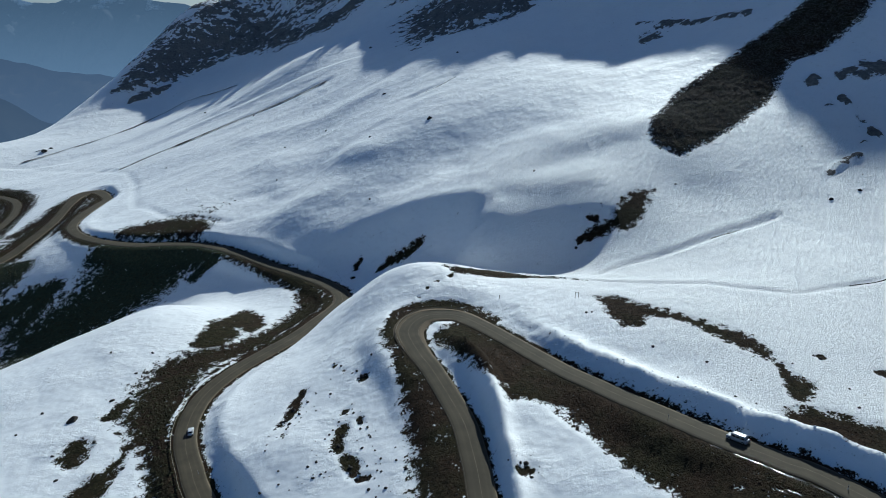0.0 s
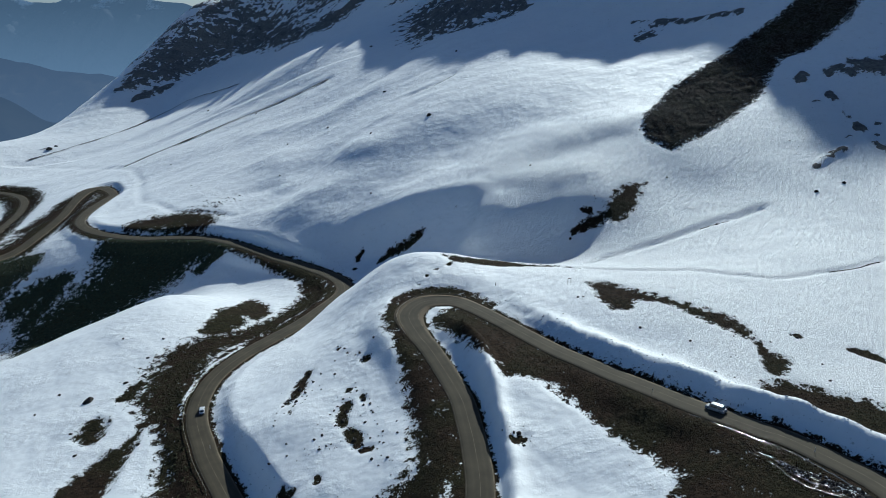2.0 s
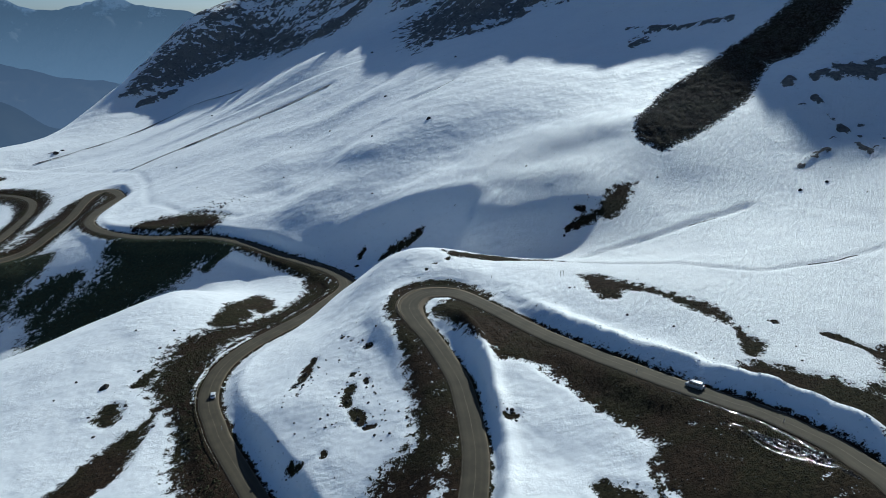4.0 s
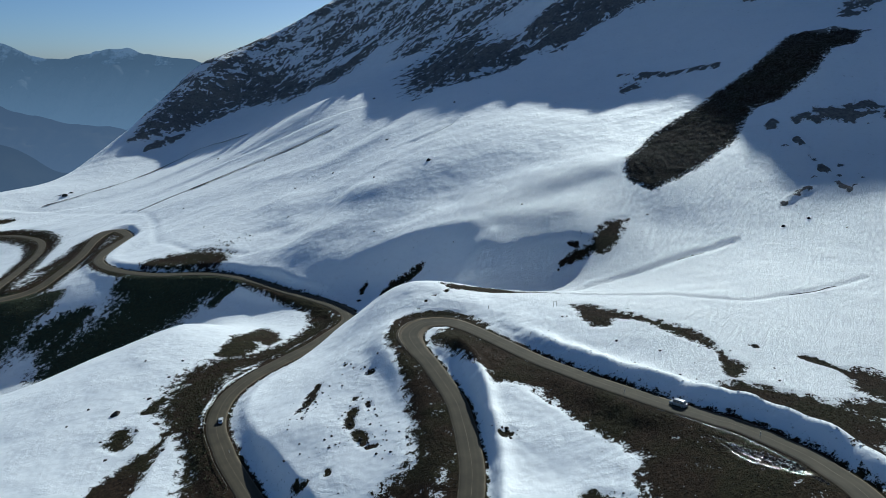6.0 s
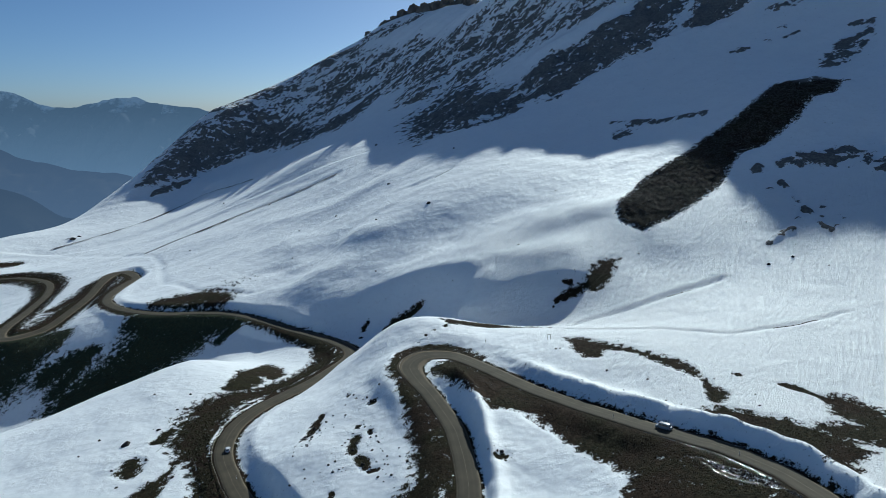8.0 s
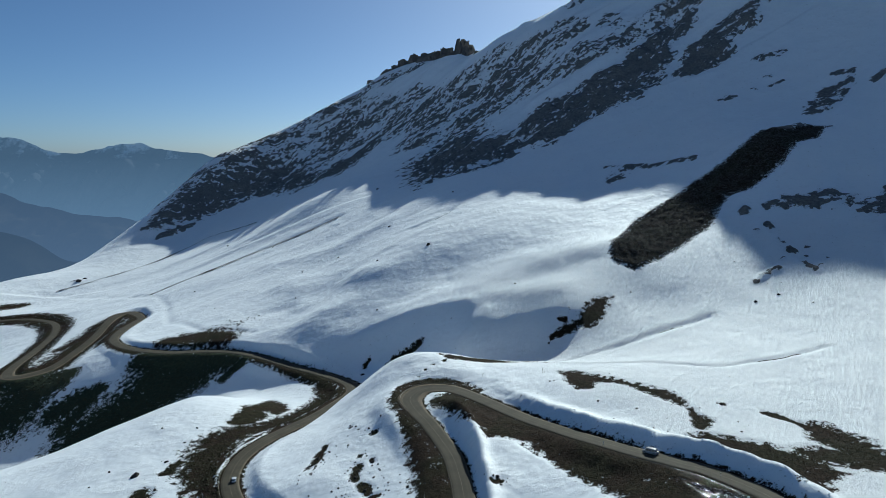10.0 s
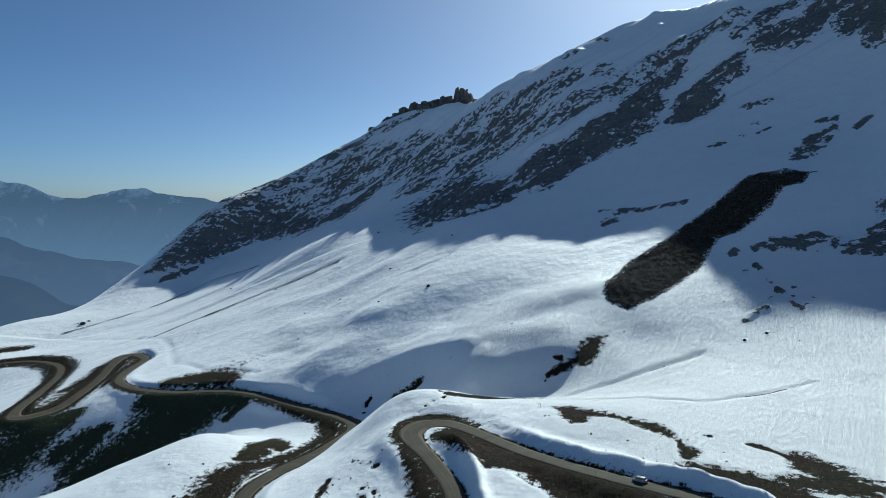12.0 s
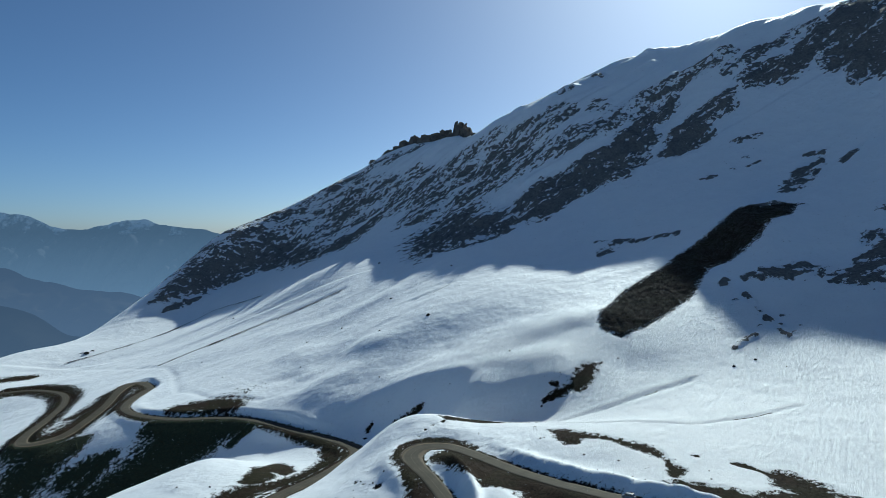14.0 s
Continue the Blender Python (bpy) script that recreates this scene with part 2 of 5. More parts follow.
# ---- the lie of the land: ridges, gullies and contours, in metres ----
LAND = {
    "creek": [(205, 268, 31), (178, 266, 25), (121, 262, 16), (86, 260, 8), (60, 262, 1.5), (46, 267, -3.5), (30, 273, -6), (12, 280, -9), (-20, 297, -16), (-44, 316, -23)],
    "gorge": [(-78, 300, -28), (-112, 312, -37), (-155, 312, -50), (-205, 303, -66), (-265, 292, -84), (-350, 270, -110), (-600, 220, -170)],
    "left_knoll": [(-100, 262, -25), (-136, 277, -25), (-157, 274, -33), (-180, 263, -40), (-198, 249, -44.5), (-128, 290, -31), (-103, 285, -31), (-270, 230, -58), (-380, 200, -80)],
    "left_field": [(-129, 188, -27), (-113, 162, -27), (-90, 135, -25), (-190, 180, -38), (-150, 110, -33), (-70, 90, -20)],
    "middle_knoll": [(-44, 164, -10), (-52, 153, -11), (-25, 143, -7), (-42, 125, -13), (-9, 126, -3), (-16, 167, -1.5), (-45, 215, -12), (-30, 185, -3), (-40, 95, -14)],
    "hairpin_knoll": [(-12, 222, 5), (-14, 247, 9.2), (3, 247, 8.8), (26, 246, 6), (20, 225, 8), (48, 240, 6.5), (-24, 250, 4.5), (-35, 262, -8), (-30, 232, 0.5), (-27, 210, 0.5)],
    "right_field": [(30, 207, 10), (51, 187, 14), (93, 148, 17), (119, 152, 17), (156, 214, 19), (134, 223, 18), (125, 137, 16), (108, 112, 18), (100, 195, 17), (190, 150, 22), (240, 220, 32)],
    "berm": [(3, 191, 7), (10, 176, 8.4), (15.5, 162, 8.2), (17.5, 149, 8.2), (18.5, 135, 6.2), (19.5, 122, 3.8)],
    "right_apron": [ (39, 98, 4.5), (30, 112, 2.2), (22, 108, 0.8), (56, 94, 12), (74, 96, 14), (36, 148, 7.5), (26, 130, 4.7), (5, 95, -1), (130, 70, 18), (60, 60, 10)],
    "slope_lip": [(-62, 327, -17), (-40, 327, -8), (-21, 325, 4), (-3, 325, 12), (11, 320, 17), (23, 308, 15)],
    "slope_foot": [(-30, 306, -17), (-18, 302, -12), (-4, 299, -8), (17, 288, 4), (69, 297, 24), (115, 301, 24), (172, 300, 33), (205, 310, 42)],
    "slope_bench": [(-66, 362, -2), (-64, 342, -7), (-44, 351, 1.5), (-43, 336, -2.5), (-88, 358, -9)],
    "slope_low": [(-160, 392, -21), (-82, 379, 1), (-102, 410, -8), (-183, 405, -24), (2, 370, 18), (55, 345, 31), (120, 334, 41), (-51, 434, 24)],
    "slope_middle": [(-180, 480, -14), (-96, 512, 16), (-10, 426, 37), (107, 455, 66), (209, 389, 69), (-280, 600, -27), (-208, 670, 6), (45, 410, 44)],
    "slope_high": [(-125, 800, 71), (-24, 779, 92), (125, 725, 148), (156, 521, 87), (262, 458, 118), (337, 539, 152), (230, 600, 140), (20, 600, 80)],
    "west_shoulder": [(-250, 440, -36), (-306, 610, -36), (-364, 889, -14), (-464, 746, -51), (-450, 905, -14), (-534, 830, -48), (-547, 780, -48), (-578, 740, -54), (-600, 690, -66), (-488, 675, -66)],
    "west_drop": [(-650, 860, -120), (-720, 680, -150), (-820, 900, -260), (-560, 1050, -80), (-640, 420, -130)],
    "gorge_side": [(-240, 332, -64), (-257, 343, -62), (-233, 362, -44), (-265, 352, -57), (-160, 350, -38), (-330, 360, -68), (-430, 470, -85), (-400, 400, -85), (-480, 560, -80)],
    "crest": [(-477, 900, -14), (-469, 950, 11), (-443, 1013, 50), (-403, 1090, 105), (-339, 1170, 145), (-260, 1220, 188), (-172, 1250, 235), (-114, 1250, 264), (-54, 1226, 284), (27, 1143, 290), (80, 1010, 290), (149, 958, 306), (230, 995, 358), (301, 1015, 395), (373, 1003, 416), (414, 966, 411), (444, 887, 407), (497, 876, 429), (542, 867, 437), (579, 860, 442), (660, 840, 450)],
    "rock_foot": [(-345, 897, 0), (-233, 833, 32), (-147, 763, 62)],
    "face": [(-385, 1000, 28), (-300, 1080, 92), (-215, 1100, 138), (-131, 1110, 186), (-20, 1060, 228), (90, 930, 225), (190, 860, 262), (300, 800, 265), (400, 720, 275), (480, 620, 265), (283, 967, 361), (328, 942, 369), (348, 898, 357), (366, 876, 353), (386, 930, 388), (364, 948, 383), (379, 863, 364), (438, 848, 383), (459, 838, 377)],
    "lee": [(160, 1070, 318), (84, 1100, 288), (425, 985, 388), (480, 965, 398), (-420, 1350, -40), (-120, 1420, 90), (160, 1300, 180), (420, 1250, 290), (720, 1080, 340), (850, 850, 420)],
    "east_wall": [(227, 382, 73), (300, 400, 92), (380, 420, 130), (470, 450, 190), (600, 560, 360), (330, 280, 60), (430, 250, 110), (560, 300, 220), (700, 450, 420)],
}

ROADS = {
    "upper": [(92, 70, 17.6), (91.7, 82.7, 17.2), (90, 89.7, 16.8), (87, 98, 16.4), (77.9, 110.7, 15.9), (73.9, 114.4, 15.4), (70.0, 118.9, 14.8), (65.8, 123.3, 14.1), (61.5, 128.7, 13.2), (57.1, 135.0, 12.1), (52.3, 141.8, 10.9), (46.9, 148.7, 9.9), (41.1, 156.5, 9.0), (34.7, 164.2, 8.3), (27.8, 174.4, 7.5), (20.3, 185.7, 6.8), (11.8, 197.9, 6.0), (4.3, 206.2, 5.3), (-4.1, 208.0, 4.8), (-9.6, 205.2, 4.4), (-12.5, 195.9, 4.1), (-8.3, 182.1, 3.9), (-4.5, 173.7, 3.7), (1.0, 159.2, 3.1), (5.2, 146.6, 2.5), (7.1, 135.7, 1.8), (8.3, 126.1, 1.1), (9.0, 112, 0.2), (7, 95, -1.3), (1, 74, -4.0)],
    "lower": [(-28, 88, -20.4), (-48.5, 117.4, -20.9), (-69.0, 146.9, -21.4), (-75.0, 157.2, -21.6), (-81.0, 168.5, -21.8), (-84.4, 179.4, -22.0), (-85.4, 191.4, -22.0), (-83.8, 202.2, -22.0), (-79.3, 214.2, -22.1), (-71.8, 227.8, -22.4), (-63.0, 242.9, -22.8), (-55.7, 259.8, -23.2), (-50.2, 274.2, -23.6), (-49.7, 284.6, -24.0), (-55.5, 297.1, -24.2), (-73.3, 313.2, -24.6), (-95.2, 329.6, -25.2)] + [(-120.4, 351.3, -26.2), (-145.8, 367.1, -27.2), (-168.4, 372.1, -28.4), (-190.6, 374.2, -30.0), (-217.3, 385.0, -31.8), (-239.9, 400.2, -33.0), (-256.7, 421.8, -34.4), (-265.5, 448.9, -35.6), (-271.3, 483.9, -37.4), (-275.1, 507.4, -38.6), (-296, 532, -39.6), (-306, 524, -40.6), (-303, 500, -41.8), (-294, 462.1, -43.8), (-290, 425.4, -46), (-290, 395, -48.2), (-302, 380, -49.6), (-316, 384, -51), (-330, 412, -53), (-348, 466, -57), (-371, 530, -60.5), (-398, 576, -62), (-436, 604, -64.5), (-470, 612, -67), (-520, 600, -71)],
}

# bare ground: (x, y, radius)
BARE = {
    "dirt_upper": [(-3, 193, 1.6), (2, 189, 2.2), (9, 182, 3.5), (17, 171, 4.2), (21, 161, 3.6), (23, 156, 2.7)],
    "dirt_upper_bank": [(16, 182, 3.5), (25, 169, 4.8), (34, 158, 5.5), (43, 148, 7), (50, 137, 8.4), (55, 124, 9.4), (62, 116, 9.7), (72, 110, 6.6), (72, 104, 8.6), (81, 96, 8.5), (85, 87, 8.2)],
    "dirt_upper_mid": [(51, 117, 3.5), (57, 109, 6.2), (65, 103, 7.7), (73, 97, 9.1), (81, 90, 9), (61, 91, 10.1)],
    "dirt_upper_low": [(31, 152, 2.6), (38, 144, 3.7), (42, 135, 3.6), (46, 124, 3.7), (54, 102, 4.2), (53, 97, 4.7), (55, 90, 4.3), (58, 104, 6.1), (60, 93, 6.7), (68, 92, 11.8), (76, 85, 11.5), (57, 85, 6.2)],
    "dirt_island": [(37, 97, 2.4), (40, 92, 4.1), (43, 88, 5)],
    "dirt_left_leg": [(-19, 201, 1.6), (-18, 191, 1.9), (-15, 181, 2), (-12, 172, 2.9), (-8, 160, 4.2), (-5, 148, 4.9), (-3, 137, 5.4), (-1, 129, 6.1), (-1, 122, 5), (-5, 114, 8), (-9, 109, 8.5), (-12, 102, 9), (-10, 94, 9)],
    "dirt_hairpin": [(-19, 206, 1.5), (-18, 212, 1.5), (-11, 216, 2.3), (-5, 217, 1.8), (2, 216, 2), (8, 214, 1.7)],
    "knoll_line": [(-10, 221, 0.8), (-7, 226, 0.8), (-3, 230, 0.8), (2, 233, 1.3)],
    "knoll_top": [(27, 246, 2.4)],
    "field_b": [(90, 153, 1.4), (89, 148, 1.3), (90, 143, 3.6), (88, 139, 2.6)],
    "field_e": [(114, 149, 1.4), (117, 147, 2.0), (121, 142, 1.2), (124, 136, 2.8), (123, 128, 4.2)],
    "field_h": [(98, 115, 2.7), (101, 109, 3.7), (103, 102, 4.3), (102, 96, 3.9)],
    "field_f": [(102, 157, 1.1), (103, 156, 0.9)],
    "field_g": [(127, 137, 4.9), (128, 124, 7.9), (130, 113, 9.2), (113, 116, 6)],
    "earth_a": [(-46, 181, 1.2), (-47, 175, 2.1), (-47, 171, 2.4), (-48, 167, 1.6)],
    "earth_e": [(-49, 164, 1.5), (-47, 158, 0.9)],
    "earth_b": [(-29, 156, 1.7), (-30, 151, 1.7), (-29, 147, 1.3)],
    "earth_f": [(-27, 144, 1.5), (-24, 140, 2.1), (-24, 137, 1.4)],
    "earth_g": [(-22, 135, 1.1), (-19, 135, 0.8)],
    "earth_h": [(-30, 163, 0.9), (-29, 164, 0.9)],
    "earth_i": [(-25, 159, 0.9), (-24, 157, 1)],
    "earth_j": [(-43, 127, 1.4), (-40, 125, 1.4)],
    "earth_k": [(-33, 127, 1.1), (-33, 128, 1.1)],
    "earth_c": [(-37, 190, 0.9), (-33, 185, 0.9), (-26, 178, 1.8)],
    "earth_d": [(18, 125, 1.3), (20, 126, 1.3)],
    "dirt_lower_c": [(-77, 246, 6.6), (-84, 232, 7.5), (-94, 227, 8.5), (-101, 217, 9.4), (-101, 205, 11.5), (-100, 191, 11), (-94, 178, 8.5), (-85, 163, 6), (-78, 150, 7.5), (-74, 140, 9), (-65, 127, 9), (-56, 112, 9)],
    "dirt_lower_d": [(-69, 297, 6.4), (-62, 283, 8.6), (-65, 272, 8.4), (-70, 260, 6.9), (-75, 250, 4.5)],
    "dirt_lower_e": [(-104, 331, 3.7), (-90, 319, 5.1), (-78, 308, 4.9), (-68, 299, 3.8)],
    "dirt_lower_h": [(-100, 172, 2.8), (-113, 189, 2.4), (-116, 188, 1.8), (-113, 196, 2.5)],
    "gorge_wall": [(-213, 370, 8), (-186, 362, 15), (-161, 359, 13), (-139, 356, 7)],
    "gorge_wall_b": [(-195, 350, 21), (-177, 347, 19), (-164, 349, 13), (-196, 336, 23), (-213, 327, 21), (-228, 318, 18)],
    "gorge_wall_c": [(-144, 343, 4.4), (-140, 349, 4), (-133, 351, 4.4)],
    "gorge_wall_d": [(-276, 376, 8), (-264, 377, 6), (-267, 366, 7)],
    "gorge_wall_e": [(-258, 342, 10), (-247, 348, 9), (-233, 353, 6), (-244, 329, 8)],
    "gorge_wall_f": [(-313, 375, 12), (-294, 371, 16), (-272, 369, 12), (-292, 348, 24)],
    "far_cut": [(-204, 392, 8), (-191, 393, 13), (-177, 393, 16), (-159, 386, 12)],
    "far_rock": [(-474, 746, 4), (-469, 751, 4)],
    "gully": [(-48, 309, 1.3), (-47, 317, 1.8), (-45, 320, 1.4)],
    "gully_b": [(-34, 308, 2.0), (-29, 309, 2.9), (-21, 308, 3.3), (-13, 310, 2.0)],
    "far_left": [(-493, 676, 6), (-506, 664, 10), (-518, 652, 9)],
    "far_left_b": [(-428, 589, 8), (-386, 545, 8), (-352, 475, 10), (-340, 437, 10)],
    "far_left_d": [(-301, 495, 9), (-306, 469, 11), (-312, 445, 9)],
    "gorge_wall_g": [(-198, 371, 5), (-170, 367, 5), (-144, 361, 4)],
    "far_left_c": [(-301, 511, 12), (-299, 477, 17), (-292, 427, 18), (-290, 393, 16)],
    "crag_low_foot": [(-434, 906, 5), (-424, 920, 9), (-412, 931, 9), (-397, 942, 6)],
    "crag_low": [(-462, 926, 8), (-443, 944, 17), (-422, 971, 28), (-386, 1018, 35), (-345, 1044, 35), (-287, 1048, 35), (-214, 983, 30), (-163, 960, 26), (-125, 995, 19)],
    "crag_high": [(-472, 1012, 18), (-434, 1041, 36), (-392, 1064, 44), (-343, 1106, 52), (-259, 1106, 59), (-173, 1091, 54), (-86, 1045, 44), (-6, 966, 38), (57, 946, 37), (126, 918, 28), (185, 904, 18)],
    "crag_high_b": [(-329, 1133, 26), (-249, 1162, 23), (-186, 1185, 19), (-119, 1180, 15), (-57, 1167, 15)],
    "crag_high_c": [(-41, 915, 30), (12, 893, 29), (63, 883, 26), (110, 855, 20)],
    "crag_high_d": [(242, 825, 14), (295, 842, 15), (361, 845, 15), (406, 838, 12)],
    "crag_high_e": [(172, 927, 16), (232, 885, 14), (198, 974, 12), (257, 990, 10)],
    "crag_high_f": [(64, 900, 21), (119, 858, 22), (172, 834, 22), (229, 834, 20), (291, 854, 16)],
    "crag_high_g": [(393, 808, 12), (443, 815, 13), (485, 820, 13), (514, 803, 11)],
    "cliff_r": [(226, 381, 5), (236, 380, 8), (250, 376, 9), (267, 377, 10), (280, 364, 10), (300, 358, 14), (316, 367, 15)],
    "cliff_s": [(358, 430, 7), (332, 401, 8), (323, 381, 9)],
    "cliff_u": [(276, 486, 6), (298, 488, 7), (313, 469, 3)],
    "slope_patch_left": [(61, 279, 2.0), (66, 280, 2.8), (72, 281, 3.2)],
    "slope_patch_side": [(66, 288, 1.3), (69, 286, 1.6)],
    "rib_d": [(180, 300, 2.2), (186, 305, 2.2), (192, 308, 2.2), (198, 310, 2.2)],
    "rib_e": [(215, 362, 2.2), (214, 353, 2.2), (212, 341, 2.2)],
    "rib_f": [(213, 329, 2.2), (213, 321, 2.2), (213, 310, 2.2), (215, 300, 2.2)],
    "rib_g": [(211, 388, 3.5), (208, 381, 3.5)],
    "rib_h": [(223, 326, 1.8)],
    "rib_i": [(226, 311, 1.8)],
    "rib_j": [(205, 319, 1.8)],
    "rib_k": [(205, 356, 1.8)],
    "rib_l": [(213, 336, 1.8)],
    "spots_c": [(280, 613, 4.5)],
    "spots_d": [(290, 614, 4.5)],
    "spots_e": [(315, 610, 4.5)],
    "spots_f": [(335, 625, 4.5)],
    "spots_g": [(287, 607, 4.5)],
    "spots_h": [(342, 664, 6), (354, 661, 6), (362, 659, 6)],
    "spots_i": [(378, 580, 5), (388, 572, 5), (389, 541, 5), (403, 545, 5)],
    "rib_a": [(214, 368, 1), (215, 348, 1)],
    "rib_b": [(210, 325, 1), (216, 316, 2), (220, 306, 1)],
    "rib_c": [(184, 303, 1), (196, 308, 1)],
    "spots": [(355, 664, 4), (366, 659, 3)],
    "spots_b": [(294, 609, 3), (328, 604, 3), (340, 605, 3)],
}

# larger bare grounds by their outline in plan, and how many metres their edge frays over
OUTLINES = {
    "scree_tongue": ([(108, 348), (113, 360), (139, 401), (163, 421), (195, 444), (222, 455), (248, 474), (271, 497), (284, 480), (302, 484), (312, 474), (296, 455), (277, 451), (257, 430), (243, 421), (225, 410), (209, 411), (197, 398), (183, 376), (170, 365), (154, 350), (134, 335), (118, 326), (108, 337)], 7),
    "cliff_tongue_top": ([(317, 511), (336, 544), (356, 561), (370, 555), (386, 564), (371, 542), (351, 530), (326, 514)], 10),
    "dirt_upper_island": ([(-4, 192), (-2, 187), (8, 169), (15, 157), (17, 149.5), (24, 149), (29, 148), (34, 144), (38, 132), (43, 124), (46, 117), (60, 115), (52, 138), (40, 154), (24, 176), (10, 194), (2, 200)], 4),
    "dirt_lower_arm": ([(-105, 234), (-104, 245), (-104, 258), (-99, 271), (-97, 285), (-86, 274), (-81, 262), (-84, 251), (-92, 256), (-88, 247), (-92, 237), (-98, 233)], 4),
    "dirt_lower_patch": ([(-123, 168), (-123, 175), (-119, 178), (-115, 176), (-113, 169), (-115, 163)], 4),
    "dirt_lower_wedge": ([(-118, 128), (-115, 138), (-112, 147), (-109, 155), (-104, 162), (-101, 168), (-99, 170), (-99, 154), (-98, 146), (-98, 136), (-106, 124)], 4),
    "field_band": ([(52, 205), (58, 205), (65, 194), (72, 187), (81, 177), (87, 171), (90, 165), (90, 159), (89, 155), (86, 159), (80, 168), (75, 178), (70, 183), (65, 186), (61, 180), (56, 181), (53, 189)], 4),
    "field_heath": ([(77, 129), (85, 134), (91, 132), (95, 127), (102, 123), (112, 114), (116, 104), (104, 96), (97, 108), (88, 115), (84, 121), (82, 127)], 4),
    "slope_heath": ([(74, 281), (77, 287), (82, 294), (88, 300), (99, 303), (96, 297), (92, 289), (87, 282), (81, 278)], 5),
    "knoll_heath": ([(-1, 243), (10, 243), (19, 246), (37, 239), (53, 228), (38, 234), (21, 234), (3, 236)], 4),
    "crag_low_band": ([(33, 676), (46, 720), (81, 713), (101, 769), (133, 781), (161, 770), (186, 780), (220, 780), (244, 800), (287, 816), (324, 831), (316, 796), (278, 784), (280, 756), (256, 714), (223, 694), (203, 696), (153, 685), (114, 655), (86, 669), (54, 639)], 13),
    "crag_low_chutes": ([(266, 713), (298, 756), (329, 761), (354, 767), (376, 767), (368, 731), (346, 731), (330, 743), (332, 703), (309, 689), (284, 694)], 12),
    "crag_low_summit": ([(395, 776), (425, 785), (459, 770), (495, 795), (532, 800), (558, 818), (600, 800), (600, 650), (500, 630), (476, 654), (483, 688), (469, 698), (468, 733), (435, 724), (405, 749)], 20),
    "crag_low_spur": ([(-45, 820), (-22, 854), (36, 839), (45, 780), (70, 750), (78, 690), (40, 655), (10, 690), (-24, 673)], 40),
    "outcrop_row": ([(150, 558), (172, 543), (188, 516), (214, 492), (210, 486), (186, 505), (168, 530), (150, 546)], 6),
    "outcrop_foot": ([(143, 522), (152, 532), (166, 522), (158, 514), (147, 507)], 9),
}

# low rises and steps in the main slope: middle, half length, half width, height, turn
ROLLS = [(-130, 430, 26, 14, 2.9, 0.0), (-118, 402, 32, 14, 1.4, -0.2), (-55, 410, 36, 16, 1.8, -0.2), (66, 344, 58, 12, 3.2, 0.15), (10, 372, 45, 14, 1.2, 0.1), (-20, 470, 60, 16, 1.2, 0.3), (120, 470, 50, 16, 1.0, 0.5)]
# notches (-) and humps (+) of the crest: place, height, reach
CREST_STEPS = [(439, 887, 3, 14), (464, 894, 2, 14), (500, 872, -5, 22), (-175, 1197, -6, 20), (-227, 1176, 6, 20), (341, 1001, 5, 9), (352, 983, -5, 11), (376, 872, -11, 28), (400, 885, -6, 20), (297, 998, 3, 8), (273, 992, -4, 9), (250, 989, 3, 8), (228, 982, -4, 9), (208, 976, 3, 8), (178, 974, 3, 8), (160, 968, -4, 9), (123, 1003, 4, 12)]


# ---- shape of the land ----
CONTROL = np.concatenate([np.array(line, float) for line in (*LAND.values(), *ROADS.values())])
SPAN = 300.0


def kernel(r2):
    return r2 * np.log(r2 + 1e-12)


def bend_sheet(control, slack=0.002):
    """A thin sheet bent over the ridges, gullies and roads."""
    a = control[:, :2] / SPAN
    k = kernel(((a[:, None] - a[None]) ** 2).sum(-1)) + slack * np.eye(len(a))
    p = np.c_[np.ones(len(a)), a]
    whole = np.block([[k, p], [p.T, np.zeros((3, 3))]])
    return a, np.linalg.solve(whole, np.r_[control[:, 2], 0, 0, 0])


NODES_AT, WEIGHTS = bend_sheet(CONTROL)


def sheet(x, y):
    q, out = np.stack([x, y], 1) / SPAN, np.empty(len(x))
    for i in range(0, len(q), 20000):
        b = q[i:i + 20000]
        r2 = ((b[:, None] - NODES_AT[None]) ** 2).sum(-1)
        out[i:i + 20000] = kernel(r2) @ WEIGHTS[:-3] + WEIGHTS[-3] + b @ WEIGHTS[-2:]
    return out


def ease(v):
    v = np.clip(v, 0, 1)
    return v * v * (3 - 2 * v)


def lattice(ix, iy, seed):
    h = (ix.astype(np.int64) * 374761393 + iy.astype(np.int64) * 668265263 + seed * 974634599) & 0xFFFFFFFF
    h = ((h ^ (h >> 13)) * 1274126177) & 0xFFFFFFFF
    return ((h ^ (h >> 16)) & 0xFFFF) / 65535.0


def rough(x, y, size, seed=1, octaves=4, fall=0.5):
    """Smooth noise about 0, between -1 and 1."""
    total, amp, norm = np.zeros(len(x)), 1.0, 0.0
    for o in range(octaves):
        u, w = x / size + 17.3 * o, y / size - 9.1 * o
        i, j = np.floor(u), np.floor(w)
        fu, fw = ease(u - i), ease(w - j)
        a, b, c, d = (lattice(i + p, j + q, seed + o) for q in (0, 1) for p in (0, 1))
        total += amp * (2 * ((a * (1 - fu) + b * fu) * (1 - fw) + (c * (1 - fu) + d * fu) * fw) - 1)
        norm, amp, size = norm + amp, amp * fall, size / 2.03
    return total / norm


